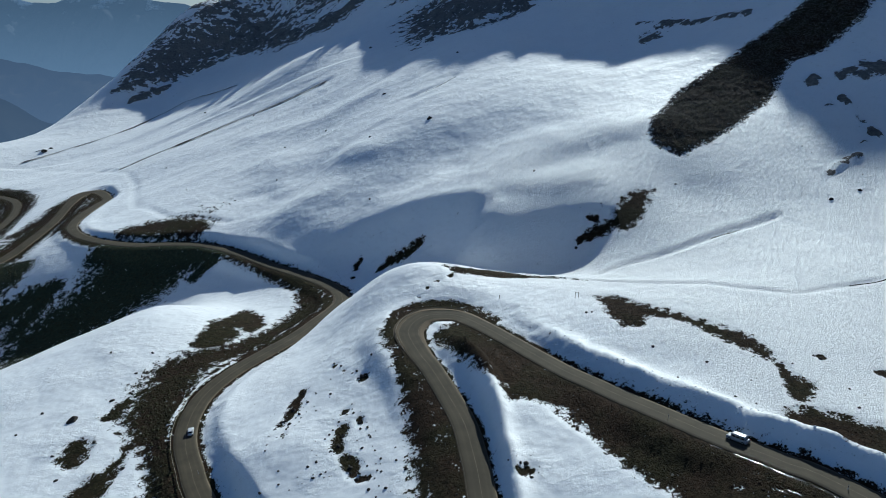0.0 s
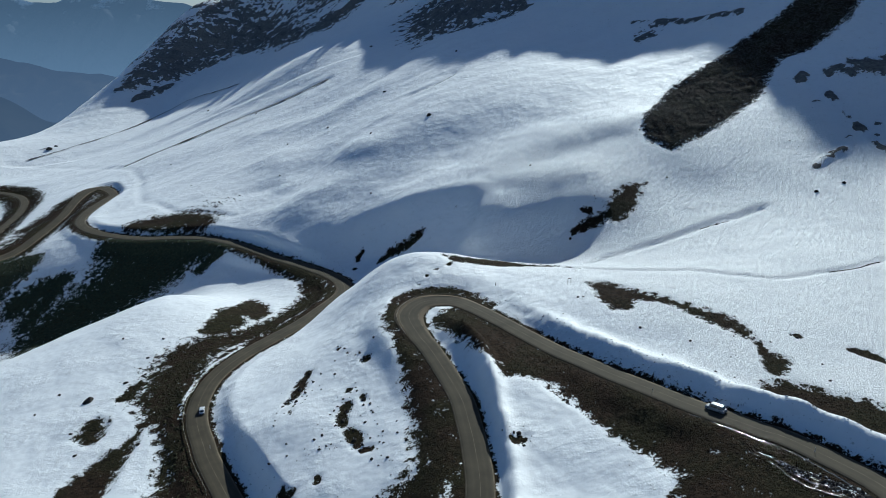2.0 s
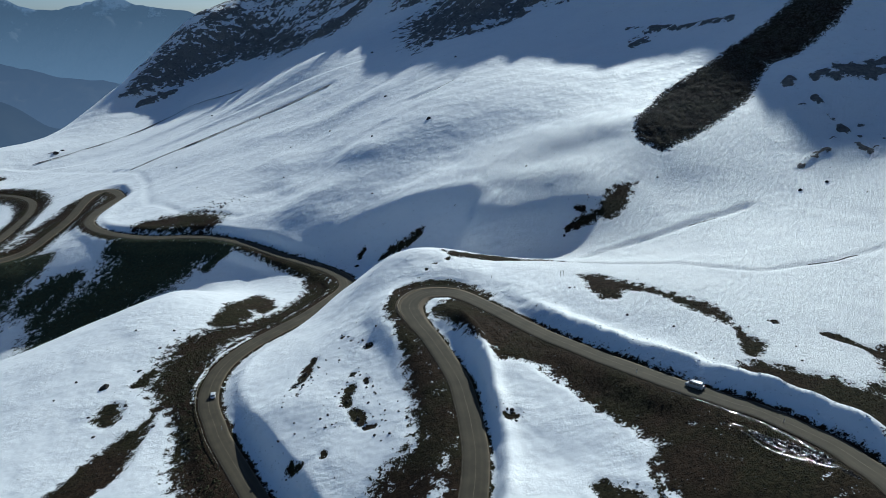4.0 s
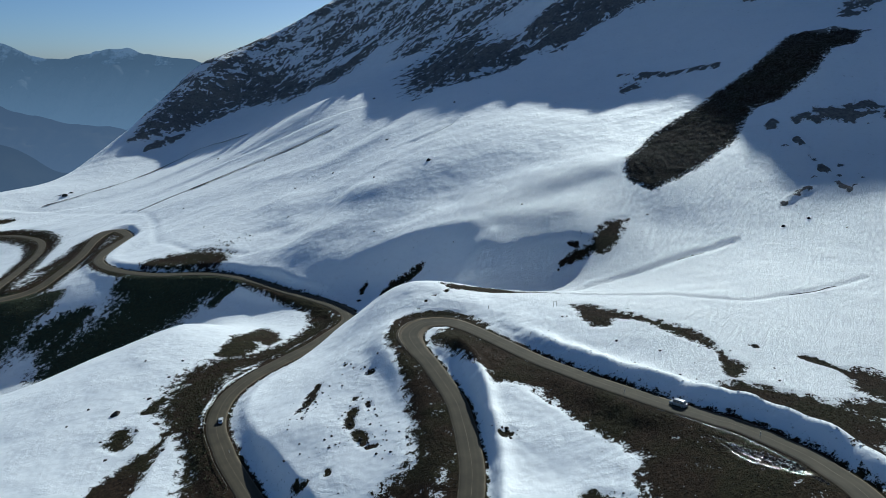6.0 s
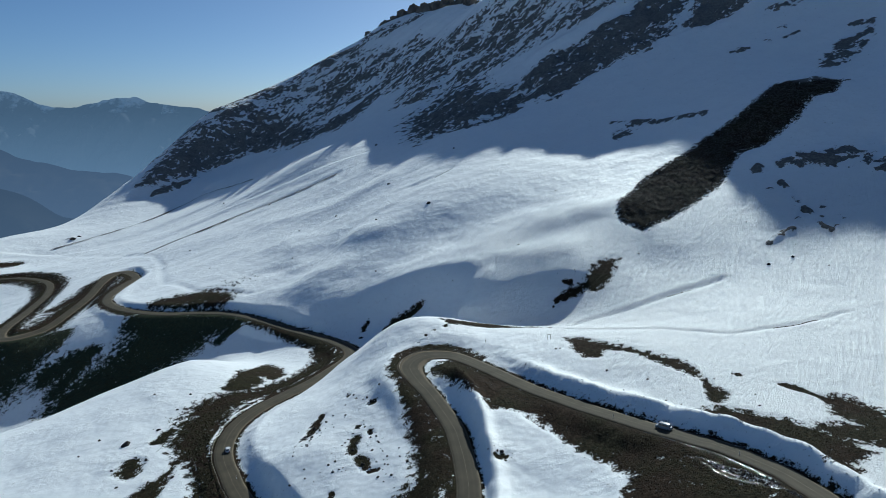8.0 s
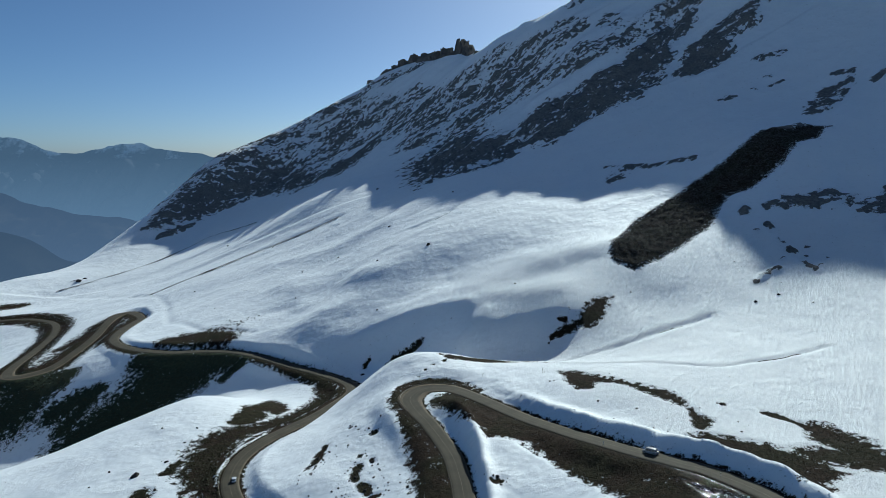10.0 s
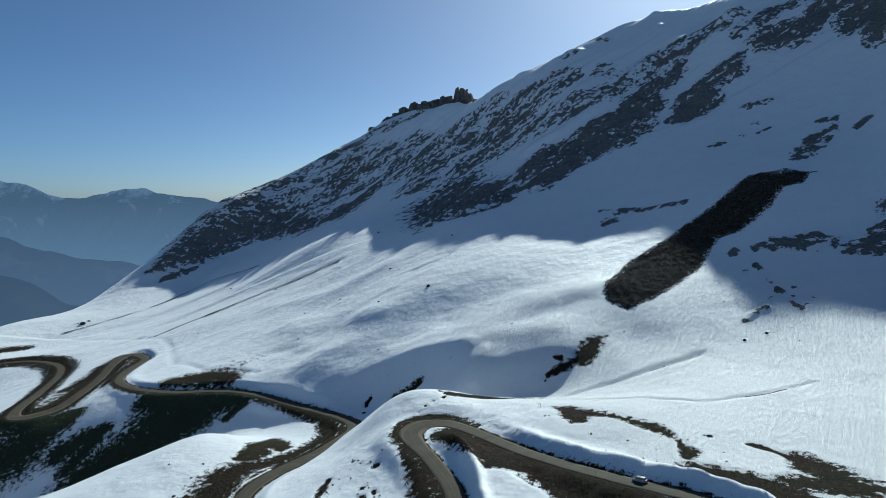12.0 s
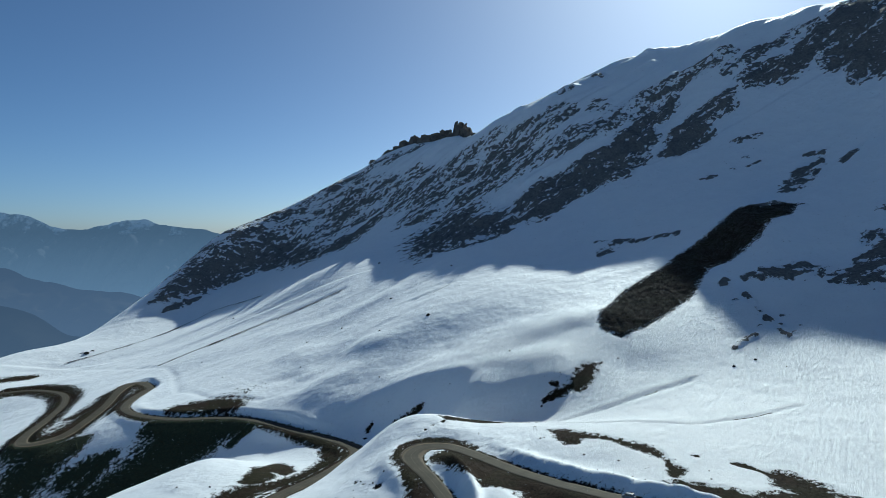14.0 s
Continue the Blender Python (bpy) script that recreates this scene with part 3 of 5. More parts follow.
def spline(points, step=1.5):
    """A smooth line through the points, with about one sample every step metres."""
    p = np.array(points, float)
    p = np.vstack([2 * p[0] - p[1], p, 2 * p[-1] - p[-2]])
    out = []
    for k in range(1, len(p) - 2):
        n = max(2, int(np.linalg.norm(p[k + 1] - p[k]) / step))
        t = np.linspace(0, 1, n, endpoint=False)[:, None]
        a, b, c, d = p[k - 1], p[k], p[k + 1], p[k + 2]
        out.append(0.5 * (2 * b + (c - a) * t + (2 * a - 5 * b + 4 * c - d) * t**2 + (3 * b - a - 3 * c + d) * t**3))
    return np.vstack([*out, p[-2:-1]])


def beside(line):
    """Unit vectors to the right of a line's way, in plan."""
    d = np.gradient(line[:, :2], axis=0)
    d /= np.linalg.norm(d, axis=1)[:, None]
    return np.stack([d[:, 1], -d[:, 0]], 1)


ROAD_LINES = {name: spline(points) for name, points in ROADS.items()}
WAY = np.vstack(list(ROAD_LINES.values()))
WAY_RIGHT = np.vstack([beside(line) for line in ROAD_LINES.values()])
WAY_UPPER = np.concatenate([np.full(len(line), name == "upper") for name, line in ROAD_LINES.items()])
WAY_SHARE = np.concatenate([np.linspace(0, 1, len(line)) for line in ROAD_LINES.values()])
HALF = 3.5
# the carriageway is broader round the hairpins
BENDS = [(-11.0, 203.0, 16.0, 2.0), (-50.0, 282.0, 22.0, 0.8), (-302.0, 527.0, 20.0, 1.5), (-304.0, 381.0, 20.0, 2.0)]


def half_width(x, y):
    return HALF + sum(more * np.exp(-(((x - bx) ** 2 + (y - by) ** 2) / reach**2)) for bx, by, reach, more in BENDS)


WAY_HALF = half_width(WAY[:, 0], WAY[:, 1])


def near_road(x, y):
    """Distance to the nearest road's middle, its height there, how far to its right, whether the upper road, and the share of its length."""
    d, k = np.full(len(x), 1e3), np.zeros(len(x), int)
    where = np.nonzero((x > -570) & (x < 160) & (y > 40) & (y < 680))[0]
    for i in range(0, len(where), 20000):
        w = where[i:i + 20000]
        r2 = (x[w, None] - WAY[None, :, 0]) ** 2 + (y[w, None] - WAY[None, :, 1]) ** 2
        k[w] = r2.argmin(1)
        d[w] = np.sqrt(r2[np.arange(len(w)), k[w]])
    right = (x - WAY[k, 0]) * WAY_RIGHT[k, 0] + (y - WAY[k, 1]) * WAY_RIGHT[k, 1]
    return np.maximum(d - (WAY_HALF[k] - HALF), 0), WAY[k, 2], right, WAY_UPPER[k], WAY_SHARE[k]


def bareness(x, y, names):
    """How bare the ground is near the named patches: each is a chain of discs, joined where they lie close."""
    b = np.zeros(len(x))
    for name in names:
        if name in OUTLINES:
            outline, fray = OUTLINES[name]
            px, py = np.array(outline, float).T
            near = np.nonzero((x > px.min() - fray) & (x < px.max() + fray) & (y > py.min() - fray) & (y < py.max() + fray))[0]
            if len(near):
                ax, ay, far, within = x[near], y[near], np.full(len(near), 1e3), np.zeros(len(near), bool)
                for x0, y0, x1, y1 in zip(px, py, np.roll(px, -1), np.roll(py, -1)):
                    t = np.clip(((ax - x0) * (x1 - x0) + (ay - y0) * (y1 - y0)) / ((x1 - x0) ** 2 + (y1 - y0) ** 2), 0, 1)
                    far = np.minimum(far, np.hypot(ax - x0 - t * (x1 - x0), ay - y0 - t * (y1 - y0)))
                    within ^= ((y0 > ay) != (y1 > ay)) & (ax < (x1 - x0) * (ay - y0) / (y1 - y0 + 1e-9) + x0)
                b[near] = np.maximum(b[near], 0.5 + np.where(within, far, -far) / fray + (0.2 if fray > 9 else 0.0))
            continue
        chain = BARE[name]
        for k, (px, py, r) in enumerate(chain):
            qx, qy, s = chain[min(k + 1, len(chain) - 1)]
            if math.hypot(qx - px, qy - py) > 2.4 * (r + s):
                qx, qy, s = px, py, r
            reach = 1.6 * max(r, s)
            near = np.nonzero((x > min(px, qx) - reach) & (x < max(px, qx) + reach) & (y > min(py, qy) - reach) & (y < max(py, qy) + reach))[0]
            if len(near):
                dx, dy = qx - px, qy - py
                t = np.clip(((x[near] - px) * dx + (y[near] - py) * dy) / (dx * dx + dy * dy + 1e-9), 0, 1)
                q = np.hypot(x[near] - px - t * dx, y[near] - py - t * dy) / (r + (s - r) * t)
                b[near] = np.maximum(b[near], 1.45 - 0.95 * q)
    return np.clip(b, 0, 1.3)


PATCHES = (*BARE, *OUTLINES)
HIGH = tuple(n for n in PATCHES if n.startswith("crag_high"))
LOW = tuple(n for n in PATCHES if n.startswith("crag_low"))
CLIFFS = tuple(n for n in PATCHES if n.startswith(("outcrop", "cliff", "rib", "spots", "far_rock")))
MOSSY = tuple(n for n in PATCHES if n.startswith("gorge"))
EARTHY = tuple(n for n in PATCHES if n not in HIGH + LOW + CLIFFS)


# long swells of the snow: line, height, width
MORAINES = [
    ([(114, 357), (83, 369), (51, 365), (19, 366), (2, 364)], 2.4, 20),
    ([(116, 352), (90, 362), (60, 362)], 1.0, 15),
    ([(30, 314), (47, 308), (66, 302)], -1.4, 9),
    ([(-62, 333), (-46, 336), (-27, 333), (-2, 329), (12, 322)], 1.5, 7),
    ([(395, 848), (341, 864), (272, 847), (220, 812), (165, 793), (120, 800)], 6.0, 11),
    ([(275, 920), (219, 904), (184, 901), (150, 890)], 4.5, 11),
    ([(330, 950), (283, 950), (240, 935)], 3.5, 9),
    ([(-10, 1105), (-50, 1090), (-90, 1080), (-150, 1088)], 7.0, 16),
    ([(20, 1110), (-30, 1125), (-80, 1120)], 4.0, 9),
    ([(26, 309), (17, 298), (9, 290), (4, 284)], 1.3, 5),
    ([(-132, 480), (-118, 462)], 2.5, 20),
    ([(-64, 428), (-53, 414)], 2.5, 14),
    ([(-112, 425), (-104, 415)], 2.2, 11),
    ([(-60, 560), (-110, 540), (-170, 560)], 2.0, 16),
    ([(145, 275), (132, 270), (122, 268), (100, 260), (86, 257), (69, 253), (62, 248)], -1.5, 2.0),
    ([(56, 228), (71, 222), (93, 215), (103, 206), (117, 200), (129, 203), (138, 205), (151, 208), (175, 218)], -0.9, 1.6),
    ([(-311, 604), (-270, 622), (-220, 645), (-162, 647), (-118, 655)], -1.0, 4.5),
    ([(-479, 715), (-442, 756), (-403, 800), (-369, 856), (-331, 862), (-259, 818)], -1.1, 5.5),
    ([(-28, 499), (-9, 505), (7, 519)], -1.4, 3.5),
    ([(-495, 709), (-453, 697), (-384, 653), (-324, 612), (-287, 569), (-261, 529), (-242, 485), (-228, 456), (-183, 410), (-138, 388)], -0.9, 3.0),
]


def ground(x, y, details=False):
    """Height of the ground with its snow; with details also how bare and how rocky it is."""
    x, y = np.atleast_1d(np.asarray(x, float)), np.atleast_1d(np.asarray(y, float))
    cx, cy = np.clip(x, -760, 860), np.clip(y, 62, 1400)
    h = sheet(cx, cy)
    off_w, off_n, off_s = np.maximum(-760 - x, 0), np.maximum(y - 1400, 0), np.maximum(62 - y, 0)
    h = h + (-420 - h) * ease((off_w + off_n) / 900)
    h = np.minimum(h, 30 + 0.35 * np.hypot(np.maximum(np.abs(x) - 150, 0), np.minimum(off_s, 0)) + np.where(off_s > 0, 0, 1e4)) - 0.08 * np.minimum(off_s, 600)
    h += 120 * ease((off_w + off_n - 400) / 1500) * rough(x, y, 700, 5, 4)
    far = ease((y - 330) / 200)
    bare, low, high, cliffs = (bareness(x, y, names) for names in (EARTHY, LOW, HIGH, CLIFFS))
    bare_rock = np.maximum(np.maximum(0.84 * np.minimum(low, 1), 0.72 * np.minimum(cliffs, 1)), 0.5 * ease(high / 0.7))
    # drifts and hollows in the snow, long ones down the main slope
    along, over = x * 0.93 + y * 0.36, -x * 0.36 + y * 0.93
    h += far * (1.8 * rough(along / 3.5, over, 42, 11, 3) + 0.9 * (0.6 - np.abs(rough(along / 6, over, 17, 12, 2)))) + (1 - far) * (0.7 * rough(x, y, 26, 13, 3))
    for px, py, long, wide, tall, turn in ROLLS:
        u, w = (x - px) * math.cos(turn) + (y - py) * math.sin(turn), (y - py) * math.cos(turn) - (x - px) * math.sin(turn)
        h += tall * 0.75 * (w / wide) * np.exp(-((u / long) ** 2) - (w / wide) ** 2)
    for px, py, tall, reach in CREST_STEPS:
        h += tall * np.exp(-(((x - px) ** 2 + (y - py) ** 2) / reach**2))
    crown = ease((h - 165) / 60) * ease((y - 790) / 70)
    ribs, across = 0.97 * x + 0.24 * y, -0.24 * x + 0.97 * y
    h += crown * (1.5 * rough(x, y, 40, 14, 3) + (2.6 + 5.5 * ease((x - 150) / 80)) * rough(ribs / 6, across, 36, 15, 3, 0.45) + 3.0 * rough(ribs / 9, across, 15, 16, 2))
    for line, tall, wide in MORAINES:
        d = np.full(len(x), 1e3)
        for (ax, ay), (bx, by) in zip(line[:-1], line[1:]):
            t = np.clip(((x - ax) * (bx - ax) + (y - ay) * (by - ay)) / ((bx - ax) ** 2 + (by - ay) ** 2), 0, 1)
            d = np.minimum(d, np.hypot(x - ax - t * (bx - ax), y - ay - t * (by - ay)))
        h += tall * np.exp(-((d / wide) ** 2))
    # crags
    crag = np.clip(np.maximum(low, 0.6 * high), 0, 1)
    fall, side = 0.72 * x + 0.69 * y, -0.69 * x + 0.72 * y
    ridged = 1 - np.abs(rough(fall / 2.4, side, 32, 21, 5, 0.55))
    h += crag * (13 * (ridged - 0.72) + 5.0 * rough(x, y, 13, 22, 3)) + 1.6 * np.clip(cliffs, 0, 1) * (1 + rough(x, y, 9, 23, 3))
    bare_rock = np.where(crag > 0.02, np.clip(bare_rock + 0.6 * (ridged - 0.76), 0, 1), bare_rock)
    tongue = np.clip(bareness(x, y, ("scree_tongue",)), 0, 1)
    h += 0.9 * tongue * rough(x, y, 5, 24, 2)
    # banks and shoulders along the roads
    d, z, right, upper, share = near_road(x, y)
    inner = upper & (share > 0.5) & (right < 0)
    between = upper & (share < 0.47) & (right < 0)
    loops = ~upper & (share > 0.42) & (share < 0.97)
    wall = (right > 0) & (~upper | (share < 0.47))
    taper = ease((share - 0.36) / 0.11) * upper
    berm = 13 - 5 * ease((share - 0.68) / 0.12)
    reach = np.where(wall, np.where(upper, 5.0 + 4.0 * taper, 5.0 + 2.8 * (1 - ease((share - 0.1) / 0.1))), np.where(inner, berm - 4.4, np.where(upper & (right > 0), 13.0, 9.0)))
    lip = np.where(wall & upper, (2.3 + 1.2 * (1 - ease((share - 0.1) / 0.2))) * (1 - taper), np.where(wall, 0.5, np.where(inner, (2.0 + 0.22 * (berm - 8)) * ease((share - 0.6) / 0.07) * ease((0.97 - share) / 0.05), 0.0))) * np.exp(-((np.maximum(d - np.where(inner, berm, 9.2), 0) / np.where(inner, 2.4, 4.0)) ** 2)) * (1 + np.where(inner, 0.12, 0.3) * rough(x, y, 6, 31, 2))
    lumps = 0.5 * rough(x, y, 3.5, 32, 3) * ease((d - 4.6) / 2) * np.exp(-(((d - 7) / 4) ** 2))
    rise = np.clip((d - HALF - 0.9) / reach, 0, 1)
    rise = np.where(wall & upper, rise + (ease(rise) - rise) * np.maximum(taper, 0.15), np.where(inner, 0.35 * ease(rise) + 0.65 * rise, ease(rise)))
    h = z - 0.14 + (h + lip - z + 0.14) * rise + lumps
    verge = np.where(loops & (share > 0.56), 1.45 - 0.068 * (d - 3.2), np.where(wall, 1.3 - 0.5 * (d - 3.4), np.where(inner, 1.1 - 0.6 * (d - 3.4), np.where(between, 1.5 - 0.085 * (d - 3.2), np.where(loops, 1.5 - 0.085 * (d - 3.2), 1.5 - 0.22 * (d - 3.2))))))
    kept = wall & upper & (d > 4.9) & (d < np.where(share < 0.16, 7.4, np.where(share < 0.25, 8.6, 11))) & (share > 0.1)
    plough = (~upper) & (right < 0) & (share > 0.088) & (share < 0.13) & (d > 4.7) & (d < 6.3 + rough(x, y, 9, 33, 2))
    bare = np.where(kept, np.minimum(bare, 0.25), np.where(plough, bare * 0.3, bare))
    bare = np.maximum(bare, np.clip(verge, 0, 1.1) * (d < 18) * ~plough)
    remnant = np.exp(-((np.hypot(x - 79, y - 95.5 + 0.6 * (x - 79)) / 4) ** 2))
    bare = bare - 0.5 * remnant * (rough(x, y, 1.6, 34, 2) > 0.05)
    snow_depth = 0.45 * (1 - ease(np.maximum(bare, bare_rock) / 0.6)) * ease((d - 4.5) / 2)
    h = h + snow_depth * (y < 700)
    if not details:
        return h
    grain = ease((x - 15 + 0.25 * (y - 200)) / 60) * ease((420 - y) / 90) * ease((d - 9) / 6)
    open_ground = np.maximum(bare, bare_rock)
    return h, np.where(open_ground < 0.04, -0.35, open_ground), np.where(bare_rock > bare, 1.0, 0.0), grain, np.clip(1.4 * bareness(x, y, MOSSY), 0, 1)


def at(x, y):
    return float(ground(x, y)[0])


def spaced(*spans):
    """Positions along an axis: (from, to, step) one after another."""
    return np.concatenate([np.arange(a, b, s) for a, b, s in spans])


def sheet_mesh(name, xs, ys):
    gx, gy = np.meshgrid(xs, ys)
    h, bare, rocky, grain, mossy = ground(gx.ravel(), gy.ravel(), True)
    nx, ny = len(xs), len(ys)
    me = bpy.data.meshes.new(name)
    me.vertices.add(nx * ny)
    me.vertices.foreach_set("co", np.stack([gx.ravel(), gy.ravel(), h], 1).astype(np.float32).ravel())
    i = (np.arange(ny - 1)[:, None] * nx + np.arange(nx - 1)[None]).ravel()
    quads = np.stack([i, i + 1, i + nx + 1, i + nx], 1)
    me.loops.add(quads.size)
    me.loops.foreach_set("vertex_index", quads.ravel().astype(np.int32))
    me.polygons.add(len(quads))
    me.polygons.foreach_set("loop_start", np.arange(0, quads.size, 4, dtype=np.int32))
    me.polygons.foreach_set("use_smooth", np.ones(len(quads), bool))
    for key, values in (("bare", bare), ("rocky", rocky), ("grain", grain), ("mossy", mossy)):
        me.attributes.new(key, "FLOAT", "POINT").data.foreach_set("value", values.astype(np.float32))
    me.update(calc_edges=True)
    return me


XS = spaced((-4800, -1000, 190), (-1000, -600, 20), (-600, -340, 4.5), (-340, -150, 2.0), (-150, 140, 0.95), (140, 340, 1.8), (340, 640, 4.5), (640, 1000, 20), (1000, 4800, 190))
YS = spaced((-2500, -100, 120), (-100, 60, 12), (60, 250, 0.95), (250, 440, 1.6), (440, 700, 3.2), (700, 1220, 4.0), (1220, 1500, 20), (1500, 4850, 180))
land = new("ground", sheet_mesh("ground", XS, YS))
land.data.materials.append(GROUND)
tagged(land, "snow-covered mountain slopes with bare brown earth patches", "ground", kind="structure")


# ---- roads ----
def ribbon(line, offsets, lift=0.0, crown=0.0, flare=False):
    """A strip along a line: verts and quads, and how far across each vert lies (-1 to 1)."""
    r = beside(line)
    verts, across = [], []
    wide = max(abs(o) for o in offsets)
    halves = half_width(line[:, 0], line[:, 1]) / HALF
    for p, n, broad in zip(line, r, halves if flare else np.ones(len(line))):
        for o in offsets:
            o *= broad
            verts.append((p[0] + n[0] * o, p[1] + n[1] * o, p[2] + lift + crown * max(0.0, 1 - (o / wide) ** 2)))
            across.append(o / wide)
    k = len(offsets)
    quads = [(i * k + j, i * k + j + 1, (i + 1) * k + j + 1, (i + 1) * k + j) for i in range(len(line) - 1) for j in range(k - 1)]
    return verts, [q[::-1] for q in quads], across


def strip(name, line, offsets, mat, lift=0.0, crown=0.0, flare=False):
    verts, quads, across = ribbon(line, offsets, lift, crown, flare)
    me = bpy.data.meshes.new(name)
    me.from_pydata(verts, [], quads)
    me.attributes.new("across", "FLOAT", "POINT").data.foreach_set("value", across)
    me.materials.append(mat)
    me.shade_smooth()
    return new(name, me)


for way_name, line in ROAD_LINES.items():
    road = strip("road", line, [-HALF - 0.25, -HALF, -2.4, -1.2, 0, 1.2, 2.4, HALF, HALF + 0.25], ASPHALT, 0.0, 0.07, True)
    for v in road.data.vertices:
        if v.index % 9 in (0, 8):
            v.co.z -= 0.35
    tagged(road, "winding mountain road of worn dusty grey asphalt", "road", kind="structure")


# ---- far mountains ----
def far_range(name, skyline, reach, base, mat, seed, relief):
    """A range seen far across the valley: a crest line with spurs running down to the front."""
    line = spline(skyline, 15.0)
    line[:, 2] += relief * 0.12 * rough(line[:, 0], line[:, 1], 170, seed + 3, 4, 0.6)
    rows = 60
    verts, quads = [], []
    n = len(line)
    away = np.array([0.0, 1.0])
    for k in range(rows):
        q = k / (rows - 1)
        x, y = line[:, 0], line[:, 1] - reach * q * away[1]
        z = line[:, 2] + (base - line[:, 2]) * q**0.85
        bend = math.sin(math.pi * min(1, q * 1.2)) * relief
        spurs = 0.5 - np.abs(rough(x + (line[:, 1] - y) * 0.4, (line[:, 1] - y) * 0.3, 260, seed, 6, 0.6))
        z = z + bend * (2.4 * spurs + 0.7 * rough(x, y, 110, seed + 5, 3)) + relief * 0.09 * rough(x, y, 90, seed + 9, 4)
        verts += list(zip(x, y, z))
    for k in range(rows - 1):
        for i in range(n - 1):
            quads.append((k * n + i, k * n + i + 1, (k + 1) * n + i + 1, (k + 1) * n + i)[::-1])
    me = bpy.data.meshes.new(name)
    me.from_pydata([tuple(map(float, v)) for v in verts], [], quads)
    me.materials.append(mat)
    me.shade_smooth()
    return tagged(new(name, me), kind="structure")


# each range carries its haze as a blue glow of its own
HAZE_FAR = painted_haze_material("far_range_painted_haze", (0.05, 0.06, 0.08), (0.12, 0.13, 0.15), 150, 230, (0.125, 0.205, 0.33), 0.6)
HAZE_MID = painted_haze_material("hills_painted_haze", (0.03, 0.035, 0.03), (0.11, 0.095, 0.075), 5000, 6000, (0.070, 0.112, 0.195), 0.72)
HAZE_NEAR = painted_haze_material("near_hills_painted_haze", (0.02, 0.022, 0.018), (0.06, 0.055, 0.045), 5000, 6000, (0.056, 0.090, 0.155), 0.74)
tagged(far_range("far_mountains", [(-6122, 4600, 302), (-4466, 4600, 377), (-3645, 4600, 284), (-3234, 4600, 258), (-3070, 4600, 241), (-2866, 4600, 175), (-2682, 4600, 137), (-2517, 4600, 157), (-2394, 4600, 193), (-2209, 4600, 209), (-2046, 4600, 163), (-1882, 4600, 146), (-1739, 4600, 134), (-1596, 4600, 88), (-1310, 4600, 38), (-778, 4600, 77), (200, 4600, 60), (3000, 4600, 60)], 900, -700, HAZE_FAR, 41, 130), "far mountain range with painted blue haze and snow on its crest", "mountains")
tagged(far_range("far_hills", [(-3496, 3000, 44), (-2544, 3000, -14), (-2137, 3000, -53), (-2002, 3000, -97), (-1880, 3000, -130), (-1732, 3000, -165), (-1555, 3000, -169), (-1420, 3000, -207), (-1245, 3000, -289), (-1003, 3000, -371)], 700, -700, HAZE_MID, 42, 90), "dark hills with painted haze beyond the valley", "hills")
tagged(far_range("valley_hills", [(-2082, 1900, -75), (-1642, 1900, -94), (-1467, 1900, -105), (-1344, 1900, -121), (-1257, 1900, -151), (-1188, 1900, -200), (-1118, 1900, -218), (-996, 1900, -236)], 500, -500, HAZE_NEAR, 43, 60), "dark hillside with painted haze in the valley", "hills")


# ---- helpers for things ----
def thing(name, label, category, place=(0, 0, 0), turn=(0, 0, 0), group=""):
    ob = new(name)
    ob.location, ob.rotation_euler = place, turn
    return tagged(ob, label, category, group)


def part(name, bm, mat, parent, label="", smooth=False):
    me = bpy.data.meshes.new(name)
    bm.normal_update()
    bm.to_mesh(me)
    bm.free()
    me.materials.append(mat)
    if smooth:
        me.shade_smooth()
    ob = new(name, me)
    ob.parent = parent
    return tagged(ob, label)


def block(size, centre=(0, 0, 0), bevel=0.0, taper=(1.0, 1.0), shift=0.0):
    """A box with rounded edges; its top may be narrower (taper in x and y) and set back (shift in x)."""
    bm = bmesh.new()
    bmesh.ops.create_cube(bm, size=1.0)
    for v in bm.verts:
        top = v.co.z > 0
        v.co = Vector((v.co.x * size[0] * (taper[0] if top else 1) + (shift if top else 0), v.co.y * size[1] * (taper[1] if top else 1), v.co.z * size[2]))
    if bevel:
        bmesh.ops.bevel(bm, geom=list(bm.edges), offset=bevel, segments=2, affect="EDGES", profile=0.6)
    bmesh.ops.translate(bm, verts=bm.verts, vec=centre)
    return bm


def drum(radius, depth, centre=(0, 0, 0), axis="z", sides=20, top=None, bevel=0.0):
    bm = bmesh.new()
    bmesh.ops.create_cone(bm, cap_ends=True, segments=sides, radius1=radius, radius2=radius if top is None else top, depth=depth)
    if bevel:
        rims = [e for e in bm.edges if abs(e.verts[0].co.z - e.verts[1].co.z) < 1e-6]
        bmesh.ops.bevel(bm, geom=rims, offset=bevel, segments=2, affect="EDGES")
    turn = {"x": Matrix.Rotation(radians(90), 4, "Y"), "y": Matrix.Rotation(radians(90), 4, "X"), "z": Matrix.Identity(4)}[axis]
    bmesh.ops.transform(bm, matrix=Matrix.Translation(centre) @ turn, verts=bm.verts)
    return bm


